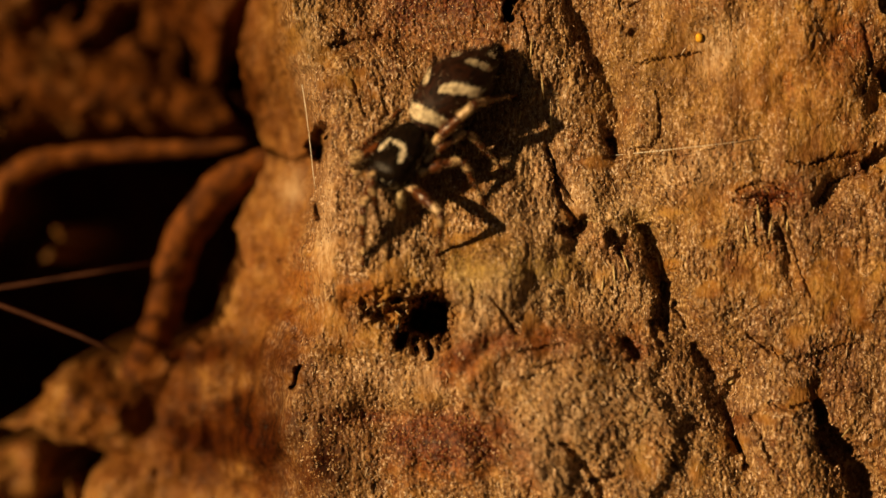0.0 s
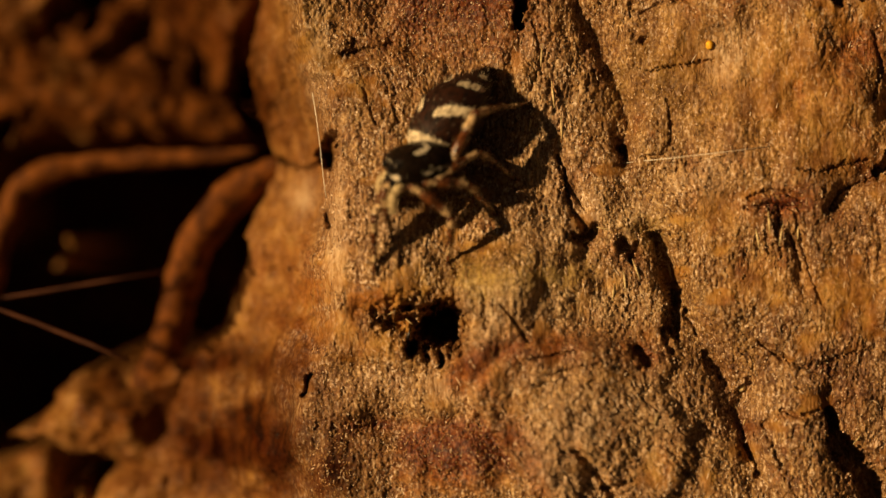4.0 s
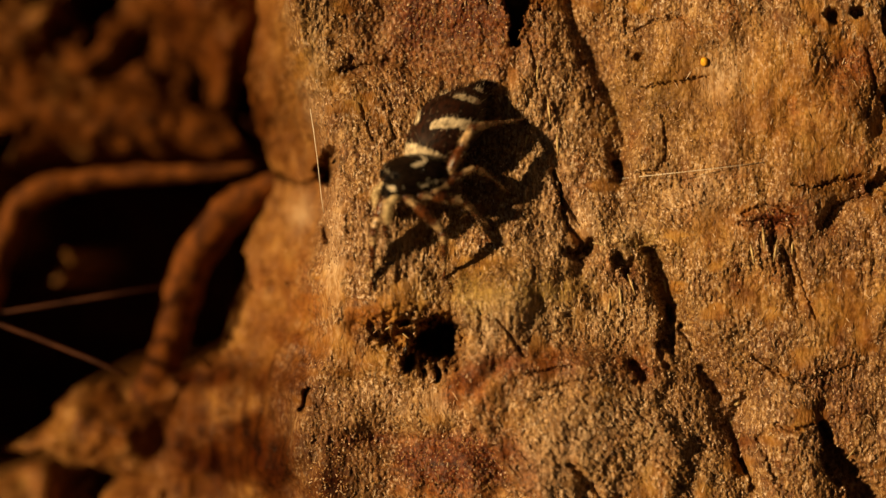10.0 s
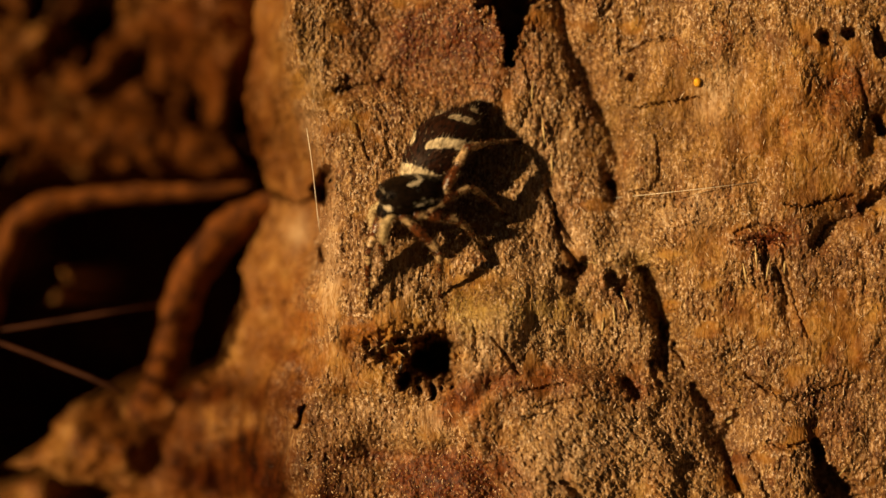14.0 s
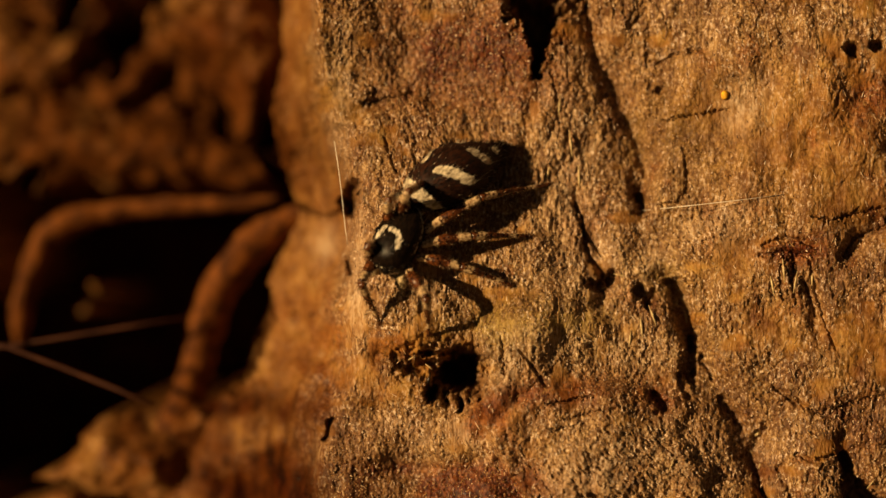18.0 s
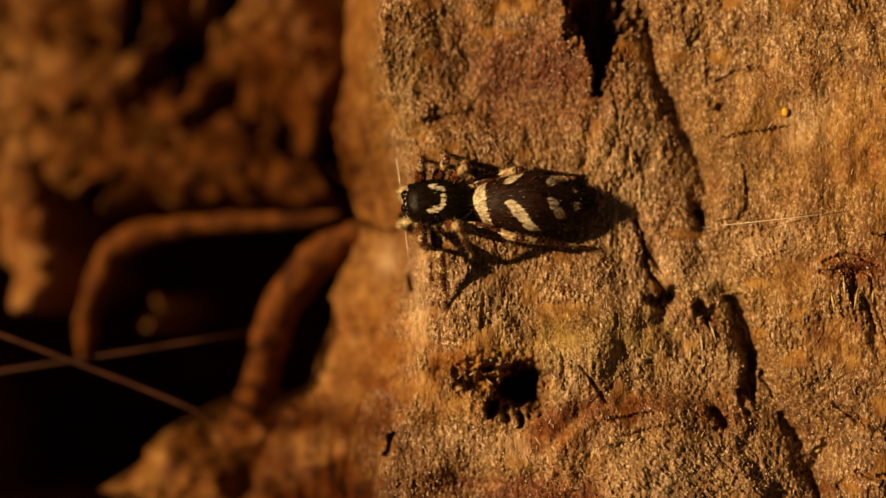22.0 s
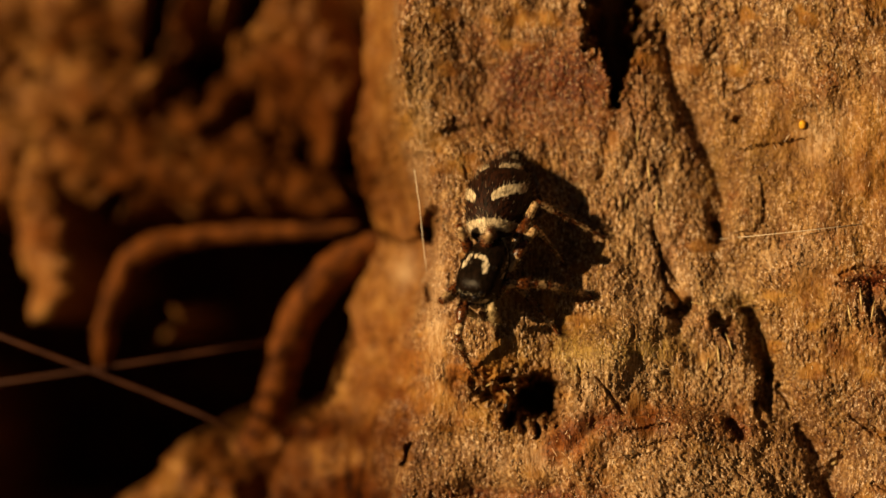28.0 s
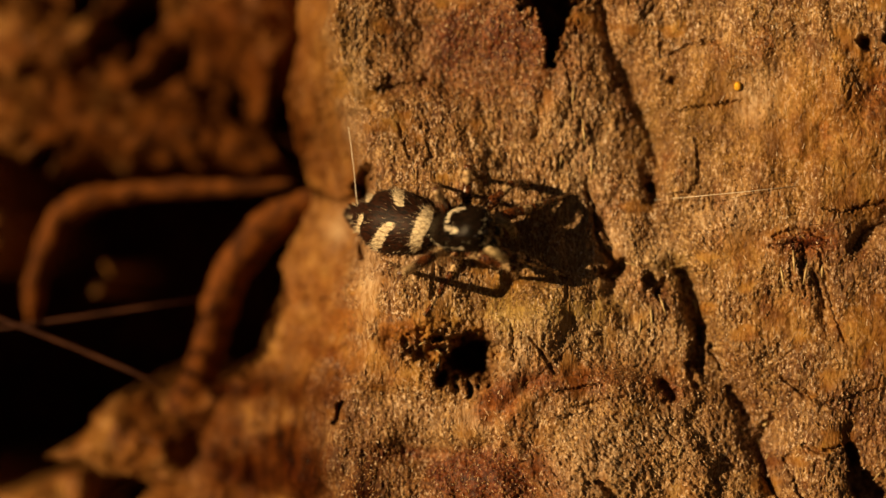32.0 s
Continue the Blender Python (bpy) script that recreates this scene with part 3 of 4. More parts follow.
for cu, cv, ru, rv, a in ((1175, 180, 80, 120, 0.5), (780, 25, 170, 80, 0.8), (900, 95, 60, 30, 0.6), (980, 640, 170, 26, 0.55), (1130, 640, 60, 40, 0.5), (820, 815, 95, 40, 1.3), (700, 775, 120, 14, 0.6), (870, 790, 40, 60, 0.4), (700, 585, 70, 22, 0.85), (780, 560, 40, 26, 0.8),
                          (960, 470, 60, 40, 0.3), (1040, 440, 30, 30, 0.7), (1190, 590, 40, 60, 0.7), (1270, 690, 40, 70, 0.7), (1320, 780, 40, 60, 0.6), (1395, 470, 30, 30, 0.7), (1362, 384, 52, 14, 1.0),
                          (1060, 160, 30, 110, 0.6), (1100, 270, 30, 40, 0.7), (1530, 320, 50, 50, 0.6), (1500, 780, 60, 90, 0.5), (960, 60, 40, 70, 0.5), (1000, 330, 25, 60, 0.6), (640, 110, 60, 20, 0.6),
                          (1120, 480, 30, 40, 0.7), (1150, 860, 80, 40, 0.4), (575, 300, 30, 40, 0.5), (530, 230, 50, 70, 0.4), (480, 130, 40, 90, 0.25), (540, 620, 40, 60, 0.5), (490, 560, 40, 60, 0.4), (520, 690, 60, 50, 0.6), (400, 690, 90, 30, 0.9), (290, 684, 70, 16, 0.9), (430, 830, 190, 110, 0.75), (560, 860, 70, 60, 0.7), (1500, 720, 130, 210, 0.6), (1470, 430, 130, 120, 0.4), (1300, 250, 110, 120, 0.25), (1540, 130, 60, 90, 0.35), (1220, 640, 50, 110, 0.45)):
    stain_shade = np.maximum(stain_shade, a * blob(gu, gv, cu, cv, ru, rv))
stain_shade = np.maximum(stain_shade, 0.6 * np.exp(-(rim / 20) ** 2))
stain_shade = np.clip(np.maximum(stain_shade * (1 + 1.5 * warp), 0.8 * red) + 0.28 * smooth(0.25, 0.9, layers(gu / 45, gv / 60, 95, 3)), 0, 1)
# Paler patches; sunlight below the left slope's crease is put in as colour.
paled = np.zeros_like(gu)
for cu, cv, ru, rv, a in ((592, 430, 20, 120, 0.9), (520, 370, 30, 40, 0.7), (560, 170, 25, 60, 0.5), (1280, 120, 45, 60, 0.7), (1230, 330, 60, 50, 0.5), (565, 60, 20, 90, 0.6), (960, 210, 50, 110, 0.6), (700, 440, 60, 60, 0.5), (710, 715, 120, 40, 0.6), (1060, 780, 170, 100, 0.5), (985, 850, 50, 34, 0.8), (1010, 870, 60, 40, 0.8), (1080, 400, 60, 30, 0.6), (860, 600, 30, 60, 0.5), (1010, 420, 90, 70, 0.65), (940, 560, 90, 50, 0.55), (960, 330, 70, 60, 0.5), (1080, 560, 50, 50, 0.5)):
    paled = np.maximum(paled, a * blob(gu, gv, cu, cv, ru, rv))
paled = np.clip(paled * (1 + 1.5 * warp), 0, 1) * (1 - red)
# Dark rotten wood; shade of the hollow and its depths is painted in too.
rot_shade = np.clip(smooth(-12, -18, gh) + 0.9 * blob(gu, gv, 80, 180, 400, 160) * (1 + 0.7 * warp) + 0.75 * blob(gu, gv, -80, -110, 320, 130) * (1 + 0.7 * warp) + 0.55 * blob(gu, gv, 320, 170, 130, 90) * (1 + warp) + 0.55 * blob(gu, gv, 470, 770, 120, 110) * (1 + warp) + 0.7 * blob(gu, gv, 270, 60, 150, 190) * (1 + 0.6 * warp) + 0.6 * blob(gu, gv, 400, 670, 120, 50) + 0.22 * smooth(-2.2, -4.5, gh) * (1 + 0.7 * warp) + 0.75 * blob(gu, gv, 430, 840, 170, 100) * (1 + warp) + 0.5 * blob(gu, gv, 590, 880, 60, 60) + 0.6 * blob(gu, gv, 150, 740, 150, 80) * (1 + warp), 0, 1)
trunk = sheet("tree_trunk", tv, tf, BARK, ruddy=ruddy.ravel(), mossy=mossy.ravel(), rot_shade=rot_shade.ravel(), film=(np.maximum(film_of(gu, gv), 0.85 * smooth(-1.4, -2.8, gh)) * (1 - red)).ravel(), stain_shade=stain_shade.ravel(), paled=paled.ravel())
tagged(trunk, "weathered ochre brown rotting tree bark with cracks and holes", "tree trunk", kind="structure")

# the rest of the trunk behind the worn face, and the ground it stands on
core_v, core_f = [], []
CORE_Z = [-0.42, -0.40, -0.36, -0.30, -0.22, -0.14, -0.07, 0.0, 0.07, 0.14, 0.22, 0.32, 0.44, 0.58, 0.72, 0.86, 1.0, 1.15, 1.3]
for i, z in enumerate(CORE_Z):
    for j in range(72):
        a = 2 * math.pi * j / 72
        flare = 0.19 + 0.06 * math.exp(-(z + 0.42) / 0.08) - 0.02 * max(z, 0)
        r = flare * (1 + 0.035 * math.sin(5 * a + 1.3) + 0.02 * math.sin(11 * a + 4 * z)) + 0.004 * noise.noise((8 * math.cos(a), 8 * math.sin(a), 9 * z))
        core_v.append((r * math.cos(a), 0.262 + r * math.sin(a), z))
for i in range(len(CORE_Z) - 1):
    for j in range(72):
        core_f.append((i * 72 + j, i * 72 + (j + 1) % 72, (i + 1) * 72 + (j + 1) % 72, (i + 1) * 72 + j))
core_f.append(tuple((len(CORE_Z) - 1) * 72 + j for j in range(72)))
tagged(sheet("trunk_body", core_v, core_f, BARK, trunk), "plain bark of the trunk behind the worn face")


def ground_nodes(t, p):
    c = t.nodes.new("ShaderNodeTexCoord")
    a, b = noise_of(t, c.outputs["Object"], 14.0, 6, 0.65), noise_of(t, c.outputs["Object"], 0.6, 4, 0.6)
    soil = ramp(t, a, [(0.36, (0.030, 0.016, 0.008)), (0.52, (0.11, 0.060, 0.026)), (0.66, (0.22, 0.125, 0.052))])
    t.links.new(mix(t, ramp(t, b, [(0.42, (0, 0, 0)), (0.60, (0.7,) * 3)]), soil, (0.060, 0.055, 0.022)), p.inputs["Base Color"])
    p.inputs["Roughness"].default_value = 0.9
    h = node(t, "ShaderNodeBump", Strength=0.6, Distance=0.01)
    t.links.new(a, h.inputs["Height"])
    t.links.new(h.outputs[0], p.inputs["Normal"])


ring, gverts, gfaces = [0.0, 0.3, 0.6, 1.0, 1.6, 2.6, 4.5, 8, 16, 40, 120, 400, 1500], [], []
for i, r in enumerate(ring):
    for j in range(48):
        a = 2 * math.pi * j / 48
        dip = 0.025 * noise.noise((r * math.cos(a) * 1.7, r * math.sin(a) * 1.7, 3.0)) * min(1, r)
        gverts.append((r * math.cos(a), 0.262 + r * math.sin(a), -0.41 + dip))
for i in range(len(ring) - 1):
    for j in range(48):
        gfaces.append((i * 48 + j, (i + 1) * 48 + j, (i + 1) * 48 + (j + 1) % 48, i * 48 + (j + 1) % 48))
tagged(sheet("ground", gverts, gfaces, material("forest_soil", ground_nodes)), "dull brown woodland soil round the trunk", "ground", kind="structure")

STRANDS = [  # curved woody strands across the hollow: u, v, radius in plan steps, mm behind the face
    ("wood_strand", [(452, 290, 9, 8.2), (400, 298, 15, 8.4), (330, 302, 20, 8.6), (250, 305, 23, 8.8), (160, 312, 26, 9.0), (85, 326, 31, 9.2), (35, 355, 33, 9.3), (8, 410, 31, 9.4), (-6, 470, 28, 9.5), (-14, 525, 19, 9.6), (-16, 556, 7, 9.6)]),
    ("wood_strand", [(500, 312, 26, 6.8), (440, 345, 36, 7.2), (385, 390, 42, 7.5), (345, 450, 44, 7.7), (322, 520, 42, 7.8), (303, 590, 40, 7.7), (285, 660, 44, 7.3), (270, 720, 50, 7.0)]),
]
for name, line in STRANDS:
    fine = []
    for (a, b) in zip(line, line[1:]):
        for i in range(6):
            k = i / 6
            fine.append([x + (y - x) * k for x, y in zip(a, b)])
    fine.append(list(line[-1]))
    rng = random.Random(5)
    v, f = tube([space(p[0], p[1], p[3]) for p in fine], [p[2] * U * 1.08 for p in fine], 18, 0.7)
    arr = np.array([tuple(x) for x in v])
    n1 = layers(arr[:, 0] / U / 60, (arr[:, 2] + arr[:, 1]) / U / 60, 101, 4, 0.6)
    cen = np.repeat(np.array([tuple(space(p[0], p[1], p[3])) for p in fine]), 18, 0)
    arr = cen + (arr - cen) * (1 + 0.20 * n1 + 0.07 * layers(arr[:, 0] / U / 17, (arr[:, 2] - arr[:, 1]) / U / 17, 103, 2))[:, None]
    tagged(sheet(name, arr, f, STRAND, trunk), "curled reddish brown strand of rotting wood")

# ---- loose things on and before the bark ----
def stalk(line, radius):
    v, f = tube([space(*p) for p in line], [radius * U] * len(line), 8)
    ob = sheet("dry_stalk", v, f, STALK)
    return tagged(ob, "thin reddish dry stalk lying across the dark hollow", "stalk", "crossing dry stalks")


stalk([(-420, 612, 5.2), (-160, 574, 5.0), (60, 540, 5.2), (180, 520, 5.6), (285, 503, 6.0)], 3.1)
stalk([(-420, 415, 3.2), (-150, 515, 3.6), (60, 592, 4.2), (160, 632, 4.4), (228, 662, 4.4)], 3.7)


def silk(line, radius, label):
    v, f = tube(line, [radius * U] * len(line), 6)
    return tagged(sheet("silk_thread", v, f, SILK), label, "silk thread", "silk threads")


silk([space(550, 188, 0.1), space(556, 225, 0.0), space(562, 270, 0.0), space(570, 345, 0.1), space(574, 372, 0.3)], 0.75, "single taut silk thread beside the bark edge")
silk([place(1100, 311, 0.05), space(1180, 304, -0.55), space(1270, 294, -0.55), place(1352, 284, 0.05)], 0.6, "fine silk thread stretched over the bark")

rng = random.Random(11)


def crumb(name, at, size, mat, label, category, group=""):
    v, f = ball(10, 7)
    k = np.array([size * (0.7 + 0.6 * rng.random()) for _ in range(3)])
    bumpy = 1 + 0.25 * grain(v[:, 0] * 2.2 + rng.random() * 50, v[:, 1] * 2.2 + v[:, 2] * 3.1, 7)
    ob = sheet(name, v * bumpy[:, None] * k * U, f, mat)
    ob.matrix_world = Matrix.Translation(at) @ Euler((rng.random() * 6, rng.random() * 6, rng.random() * 6)).to_matrix().to_4x4()
    return tagged(ob, label, category, group)


crumb("lichen_speck", place(1250, 105, 0.03), 7, YELLOW, "bright yellow lichen speck on the bark", "lichen")
crumb("wood_chip", place(1311, 710, 0.05), 7, CHIP, "pale straw chip lodged in a bark crack", "wood chip")
crumb("wood_chip", place(1052, 430, 0.04), 5, CHIP, "pale straw chip on the rim of a pit", "wood chip")


# splinters along the cracks
SPLINT = [(1185, 500, 100, 16), (1196, 545, 75, 12), (1168, 480, 60, 10), (1120, 500, 110, 20), (1100, 520, 96, 18), (1080, 540, 84, 16), (1032, 452, 20, 9), (1065, 428, 170, 14), (1350, 420, 95, 22), (1372, 440, 80, 20),
          (1332, 445, 100, 18), (1404, 430, 88, 24), (1300, 745, 120, 9), (1316, 770, 70, 8), (955, 120, 86, 20), (975, 190, 96, 24), (935, 240, 80, 16), (990, 250, 92, 20), (1510, 800, 50, 12), (690, 575, 30, 8), (720, 592, 140, 9), (660, 578, 80, 7), (1150, 760, 70, 14), (1095, 815, 60, 12)]
for u0, v0, a, n in SPLINT:
    c, s0 = math.cos(radians(a)) * n * U, math.sin(radians(a)) * n * U
    at = place(u0, v0, 0.03)
    v, f = tube([at + Vector((-c, 0, -s0)), at + Vector((0, -2.0 * U, 0)), at + Vector((c, -0.5 * U, s0))], [0.8 * U, 2.2 * U, 0.6 * U], 6, 0.6)
    tagged(sheet("wood_splinter", v, f, CHIP), "thin pale wood splinter frayed from the bark", "splinter", "splinters on the bark")

# black fragments lying in the large hole
for k in range(12):
    a, n = rng.uniform(0, 6.28), rng.uniform(10, 26)
    u0, v0 = 758 + rng.gauss(0, 15), 620 + rng.gauss(0, 10)
    line = [place(u0, v0, 0.05), place(u0, v0, 0.25) + Vector((0.5 * n * math.cos(a), -6, 0.5 * n * math.sin(a))) * U, place(u0, v0, 0.1) + Vector((n * math.cos(a), 0, n * math.sin(a))) * U]
    v, f = tube(line, [rng.uniform(2.5, 4.5) * U, rng.uniform(2.5, 5) * U, 1.2 * U], 7)
    tagged(sheet("insect_fragment", v, f, DEBRIS), "shiny black insect fragment in the bark hole", "debris", "insect fragments in the hole")

# loose fibres all over the face
fu, fv = np.random.uniform(540, 1640, 3500), np.random.uniform(-180, 950, 3500)
fh = relief(fu, fv)
fy, fz, fn = [], [], 0
for u0, v0, h0 in zip(fu, fv, fh):
    if h0 < -1.6:
        continue
    a = math.pi / 2 + rng.gauss(0.1, 0.5)
    n, w, lift0, lift1 = rng.uniform(3, 9), rng.uniform(0.6, 1.1), rng.uniform(-0.8, 0.3), rng.uniform(-0.2, 1.0)
    c, s0 = math.cos(a), math.sin(a)
    x0, y0, z0 = (u0 - 784) * U, -h0 * MM, (441 - v0) * U
    for k, wide, lift in ((-1, 0.4, lift0), (0, 1.0, (lift0 + lift1) / 2 + 0.5), (1, 0.3, lift1)):
        for side in (-1, 1):
            fy.append((x0 + (k * n * c - side * wide * w * s0) * U, y0 - lift * U, z0 + (k * n * s0 + side * wide * w * c) * U))
        fy.append((x0 + k * n * c * U, y0 - (lift + wide * w) * U, z0 + k * n * s0 * U))
    for k in (0, 3):
        for p, q in ((0, 2), (2, 1)):
            fz.append((fn + k + p, fn + k + q, fn + k + q + 3, fn + k + p + 3))
    fn += 9


def litter_nodes(t, p):
    g = t.nodes.new("ShaderNodeNewGeometry")
    c = ramp(t, g.outputs["Random Per Island"], [(0.0, (0.05, 0.020, 0.007)), (0.35, (0.20, 0.090, 0.024)), (0.75, (0.36, 0.20, 0.065)), (1.0, (0.76, 0.59, 0.42))])
    t.links.new(c, p.inputs["Base Color"])
    p.inputs["Roughness"].default_value = 0.45
    p.inputs["Specular IOR Level"].default_value = 0.35


LITTER = material("wood_litter", litter_nodes)
tagged(sheet("wood_fibres", fy, fz, LITTER), "tiny straw-coloured wood fibres frayed from the bark", "wood fibres", kind="stuff")

# crumbs of rotten wood stuck all over the face, thickest where no film lies
gu2, gv2 = np.random.uniform(545, 1640, 42000), np.random.uniform(-160, 940, 42000)
gh2 = relief(gu2, gv2)
keep = (film_of(gu2, gv2) < np.random.uniform(0, 0.8, 42000)) & (gh2 > -1.8)
gu2, gv2, gh2 = gu2[keep], gv2[keep], gh2[keep]
many = len(gu2)
shape0 = np.array([(1, 0, 0), (0, 0, 1), (-1, 0, 0), (0, 0, -1), (0, -1, 0), (0, 1, 0)], float)
size0 = np.random.uniform((0.7, 0.5, 0.9), (2.2, 1.5, 3.0), (many, 3)) * U
w = shape0[None] * size0[:, None] * np.random.uniform(0.7, 1.3, (many, 6, 1))
turn0 = np.random.uniform(-0.9, 0.9, (many, 1))
c, s0 = np.cos(turn0), np.sin(turn0)
cy = np.stack([w[..., 0] * c - w[..., 2] * s0 + (gu2[:, None] - 784) * U, w[..., 1] - gh2[:, None] * MM, w[..., 0] * s0 + w[..., 2] * c + (441 - gv2[:, None]) * U], -1).reshape(-1, 3)
cz = (6 * np.arange(many)[:, None, None] + np.array([(0, 1, 4), (1, 2, 4), (2, 3, 4), (3, 0, 4)])[None]).reshape(-1, 3)
tagged(sheet("wood_crumbs", cy, cz, LITTER, None, False), "tiny glinting crumbs of rotten wood on the bark", "wood crumbs", kind="stuff")

# ---- the spider; its own space: x forward, y to its left, z up, in mm ----
spider = new("jumping_spider")
tagged(spider, "small black jumping spider with white bands and hairy banded legs", "spider")


def with_hair(v, f, pale, centre, count, length, thick, lean, hair_pale, seed):
    """Adds fine hairs to a closed skin; v in mm. centre gives, for each skin point, the inner point it grows away from."""
    r = np.random.RandomState(seed)
    v, pale = [tuple(p) for p in v], list(pale)
    f = list(f)
    faces = [f[i] for i in r.randint(0, len(f), count)]
    for q in faces:
        w = r.dirichlet(np.ones(len(q)))
        at = sum(np.array(v[i]) * k for i, k in zip(q, w))
        inner = sum(np.array(centre[i]) * k for i, k in zip(q, w))
        out = at - inner
        out = out / (np.linalg.norm(out) + 1e-9)
        way = out + np.array(lean) + r.normal(0, 0.22, 3)
        way = way / np.linalg.norm(way)
        side = np.cross(way, r.normal(0, 1, 3))
        side = side / (np.linalg.norm(side) + 1e-9)
        other = np.cross(way, side)
        n = len(v)
        size = length * r.uniform(0.5, 1.2)
        v += [tuple(at + thick * side), tuple(at - 0.5 * thick * side + 0.8 * thick * other), tuple(at - 0.5 * thick * side - 0.8 * thick * other), tuple(at + way * size)]
        near = sum(pale[i] * k for i, k in zip(q, w))
        pale += [hair_pale(near, r)] * 4
        f += [(n, n + 1, n + 3), (n + 1, n + 2, n + 3), (n + 2, n, n + 3)]
    return v, f, pale


def lump(name, mat, shape, parent, label="", nu=40, nv=26, field=None, hair=None):
    v, f = ball(nu, nv)
    w = shape(v)
    extra = {}
    if field:
        pale = field(w, v)
        if hair:
            inner = np.stack([w[:, 0] * 0.9 + hair.get("mid", 0.0) * 0.1, np.zeros(len(w)), np.zeros(len(w))], -1)
            w, f, pale = with_hair(w, f, pale, inner, hair["count"], hair["length"], hair["thick"], hair["lean"], hair["pale"], 3)
        extra = {"pale": pale}
    ob = sheet(name, np.array(w) * MM, f, mat, parent, **extra)
    return tagged(ob, label) if label else ob


def carapace_shape(p):
    x, y, z = p.T
    flat = np.where(x > 0, np.abs(x) ** 0.55, -np.abs(x) ** 0.8)
    wide = 0.71 * (1 - 0.10 * smooth(0.3, 1.0, x) - 0.22 * smooth(-0.2, -1, x))
    top = 0.62 * (1 - 0.35 * smooth(0.1, -1.0, x)) + 0.02
    box = lambda a: np.sign(a) * np.abs(a) ** 0.78
    return np.stack([1.10 * flat, wide * box(y), np.where(z > 0, top * box(z), 0.52 * box(z))], -1)


def carapace_pale(w, p):
    x, y, z = w.T
    arc = np.hypot((x - 0.20) / 0.38, y / 0.40)
    crescent = 0.72 * np.exp(-((arc - 1.0) / 0.27) ** 2) * (x < 0.34) * (z > 0.2)
    flank = np.exp(-((z - 0.06) / 0.13) ** 2) * (x < 0.35) * 0.55
    brow = np.exp(-((x - 1.0) / 0.10) ** 2 - ((z - 0.36) / 0.07) ** 2) * 0.4
    face = np.exp(-((x - 0.98) / 0.12) ** 2 - ((z + 0.06) / 0.11) ** 2) * 0.9
    return np.clip(crescent + flank + brow + face, 0, 1)


lump("carapace", CARAPACE, carapace_shape, spider, "glossy black carapace with a white crescent", 56, 40, carapace_pale,
     dict(count=520, length=0.11, thick=0.007, lean=(-0.9, 0, 0), pale=lambda near, r: 0.9 if near > 0.4 else (0.75 if r.rand() < 0.08 else 0.0)))


def abdomen_shape(p):
    x, y, z = p.T
    s = (1 - x) / 2                      # 0 at the front, 1 at the spinnerets
    r = np.sqrt(np.clip(1 - x * x, 0, 1))
    girth = (0.96 + 0.36 * s) * (1 - 0.62 * smooth(0.45, 1.05, s))
    rr = np.where(r > 1e-6, 1 / np.maximum(r, 1e-6), 0)
    k = r ** 0.85 * girth * 0.90
    return np.stack([-3.75 * s, 1.02 * k * y * rr, np.where(z > 0, 0.95, 0.85) * k * z * rr], -1)


def abdomen_pale(w, p):
    x, y, z = w.T
    s, turn = -x, np.degrees(np.arctan2(np.abs(y), z + 0.02))
    front = np.exp(-((s - 0.24 - 0.28 * (turn / 90) ** 2) / 0.19) ** 2) * (turn < 118)
    mid = np.exp(-((s - 1.12 - 0.80 * (turn - 20) / 60) / 0.23) ** 2 - ((turn - 50) / 33) ** 6)
    rear = np.exp(-((s - 2.40 - 0.48 * (turn - 15) / 60) / 0.17) ** 2 - ((turn - 42) / 30) ** 6)
    tail = 0.8 * np.exp(-((s - 3.25) / 0.12) ** 2 - ((turn - 40) / 25) ** 2)
    return np.clip(1.1 * (front + mid + rear + tail), 0, 1)


abdomen = lump("abdomen", ABDOMEN, abdomen_shape, spider, "black-brown abdomen with oblique white hair bands", 72, 60, abdomen_pale,
               dict(count=3200, length=0.20, thick=0.010, mid=-1.9, lean=(-1.3, 0, 0), pale=lambda near, r: 1.0 if near > 0.45 else (0.5 if r.rand() < 0.1 else 0.0)))

for x, y, z, r in ((1.00, 0.21, 0.16, 0.17), (0.86, 0.43, 0.30, 0.11), (0.46, 0.52, 0.42, 0.045), (0.04, 0.55, 0.42, 0.10)):
    for s in (1, -1):
        lump("eye", EYE, lambda p: p * r + np.array([x, s * y, z]), spider, "round glossy black eye", 16, 12)
for s in (1, -1):
    lump("chelicera", EYE, lambda p: np.stack([0.16 * p[:, 0] + 0.98, 0.17 * p[:, 1] + s * 0.20, 0.34 * p[:, 2] - 0.46], -1), spider, "dark glossy jaw", 16, 12)
    v, f = tube([Vector((0.70, s * 0.42, -0.35)) * MM, Vector((0.98, s * 0.52, -0.34)) * MM, Vector((1.16, s * 0.54, -0.55)) * MM, Vector((1.18, s * 0.48, -0.90)) * MM, Vector((1.12, s * 0.42, -1.18)) * MM],
                [0.10 * MM, 0.12 * MM, 0.135 * MM, 0.14 * MM, 0.07 * MM], 12)
    v = [p / MM for p in v]
    v, f, pale = with_hair(v, f, [1.0] * len(v), [(p.x * 0.2 + 0.85, s * 0.47, p.z) for p in v], 220, 0.16, 0.009, (0.3, 0, -0.4), lambda near, r: 1.0, 9)
    tagged(sheet("pedipalp", np.array(v) * MM, f, PALP, spider), "pale straw-coloured hairy feeler")

HIPS = [(0.62, 0.50), (0.22, 0.60), (-0.18, 0.60), (-0.58, 0.50)]
UPPER = [1.60, 1.45, 1.60, 2.00]
LOWER = [1.95, 1.80, 2.00, 2.70]
legs = []


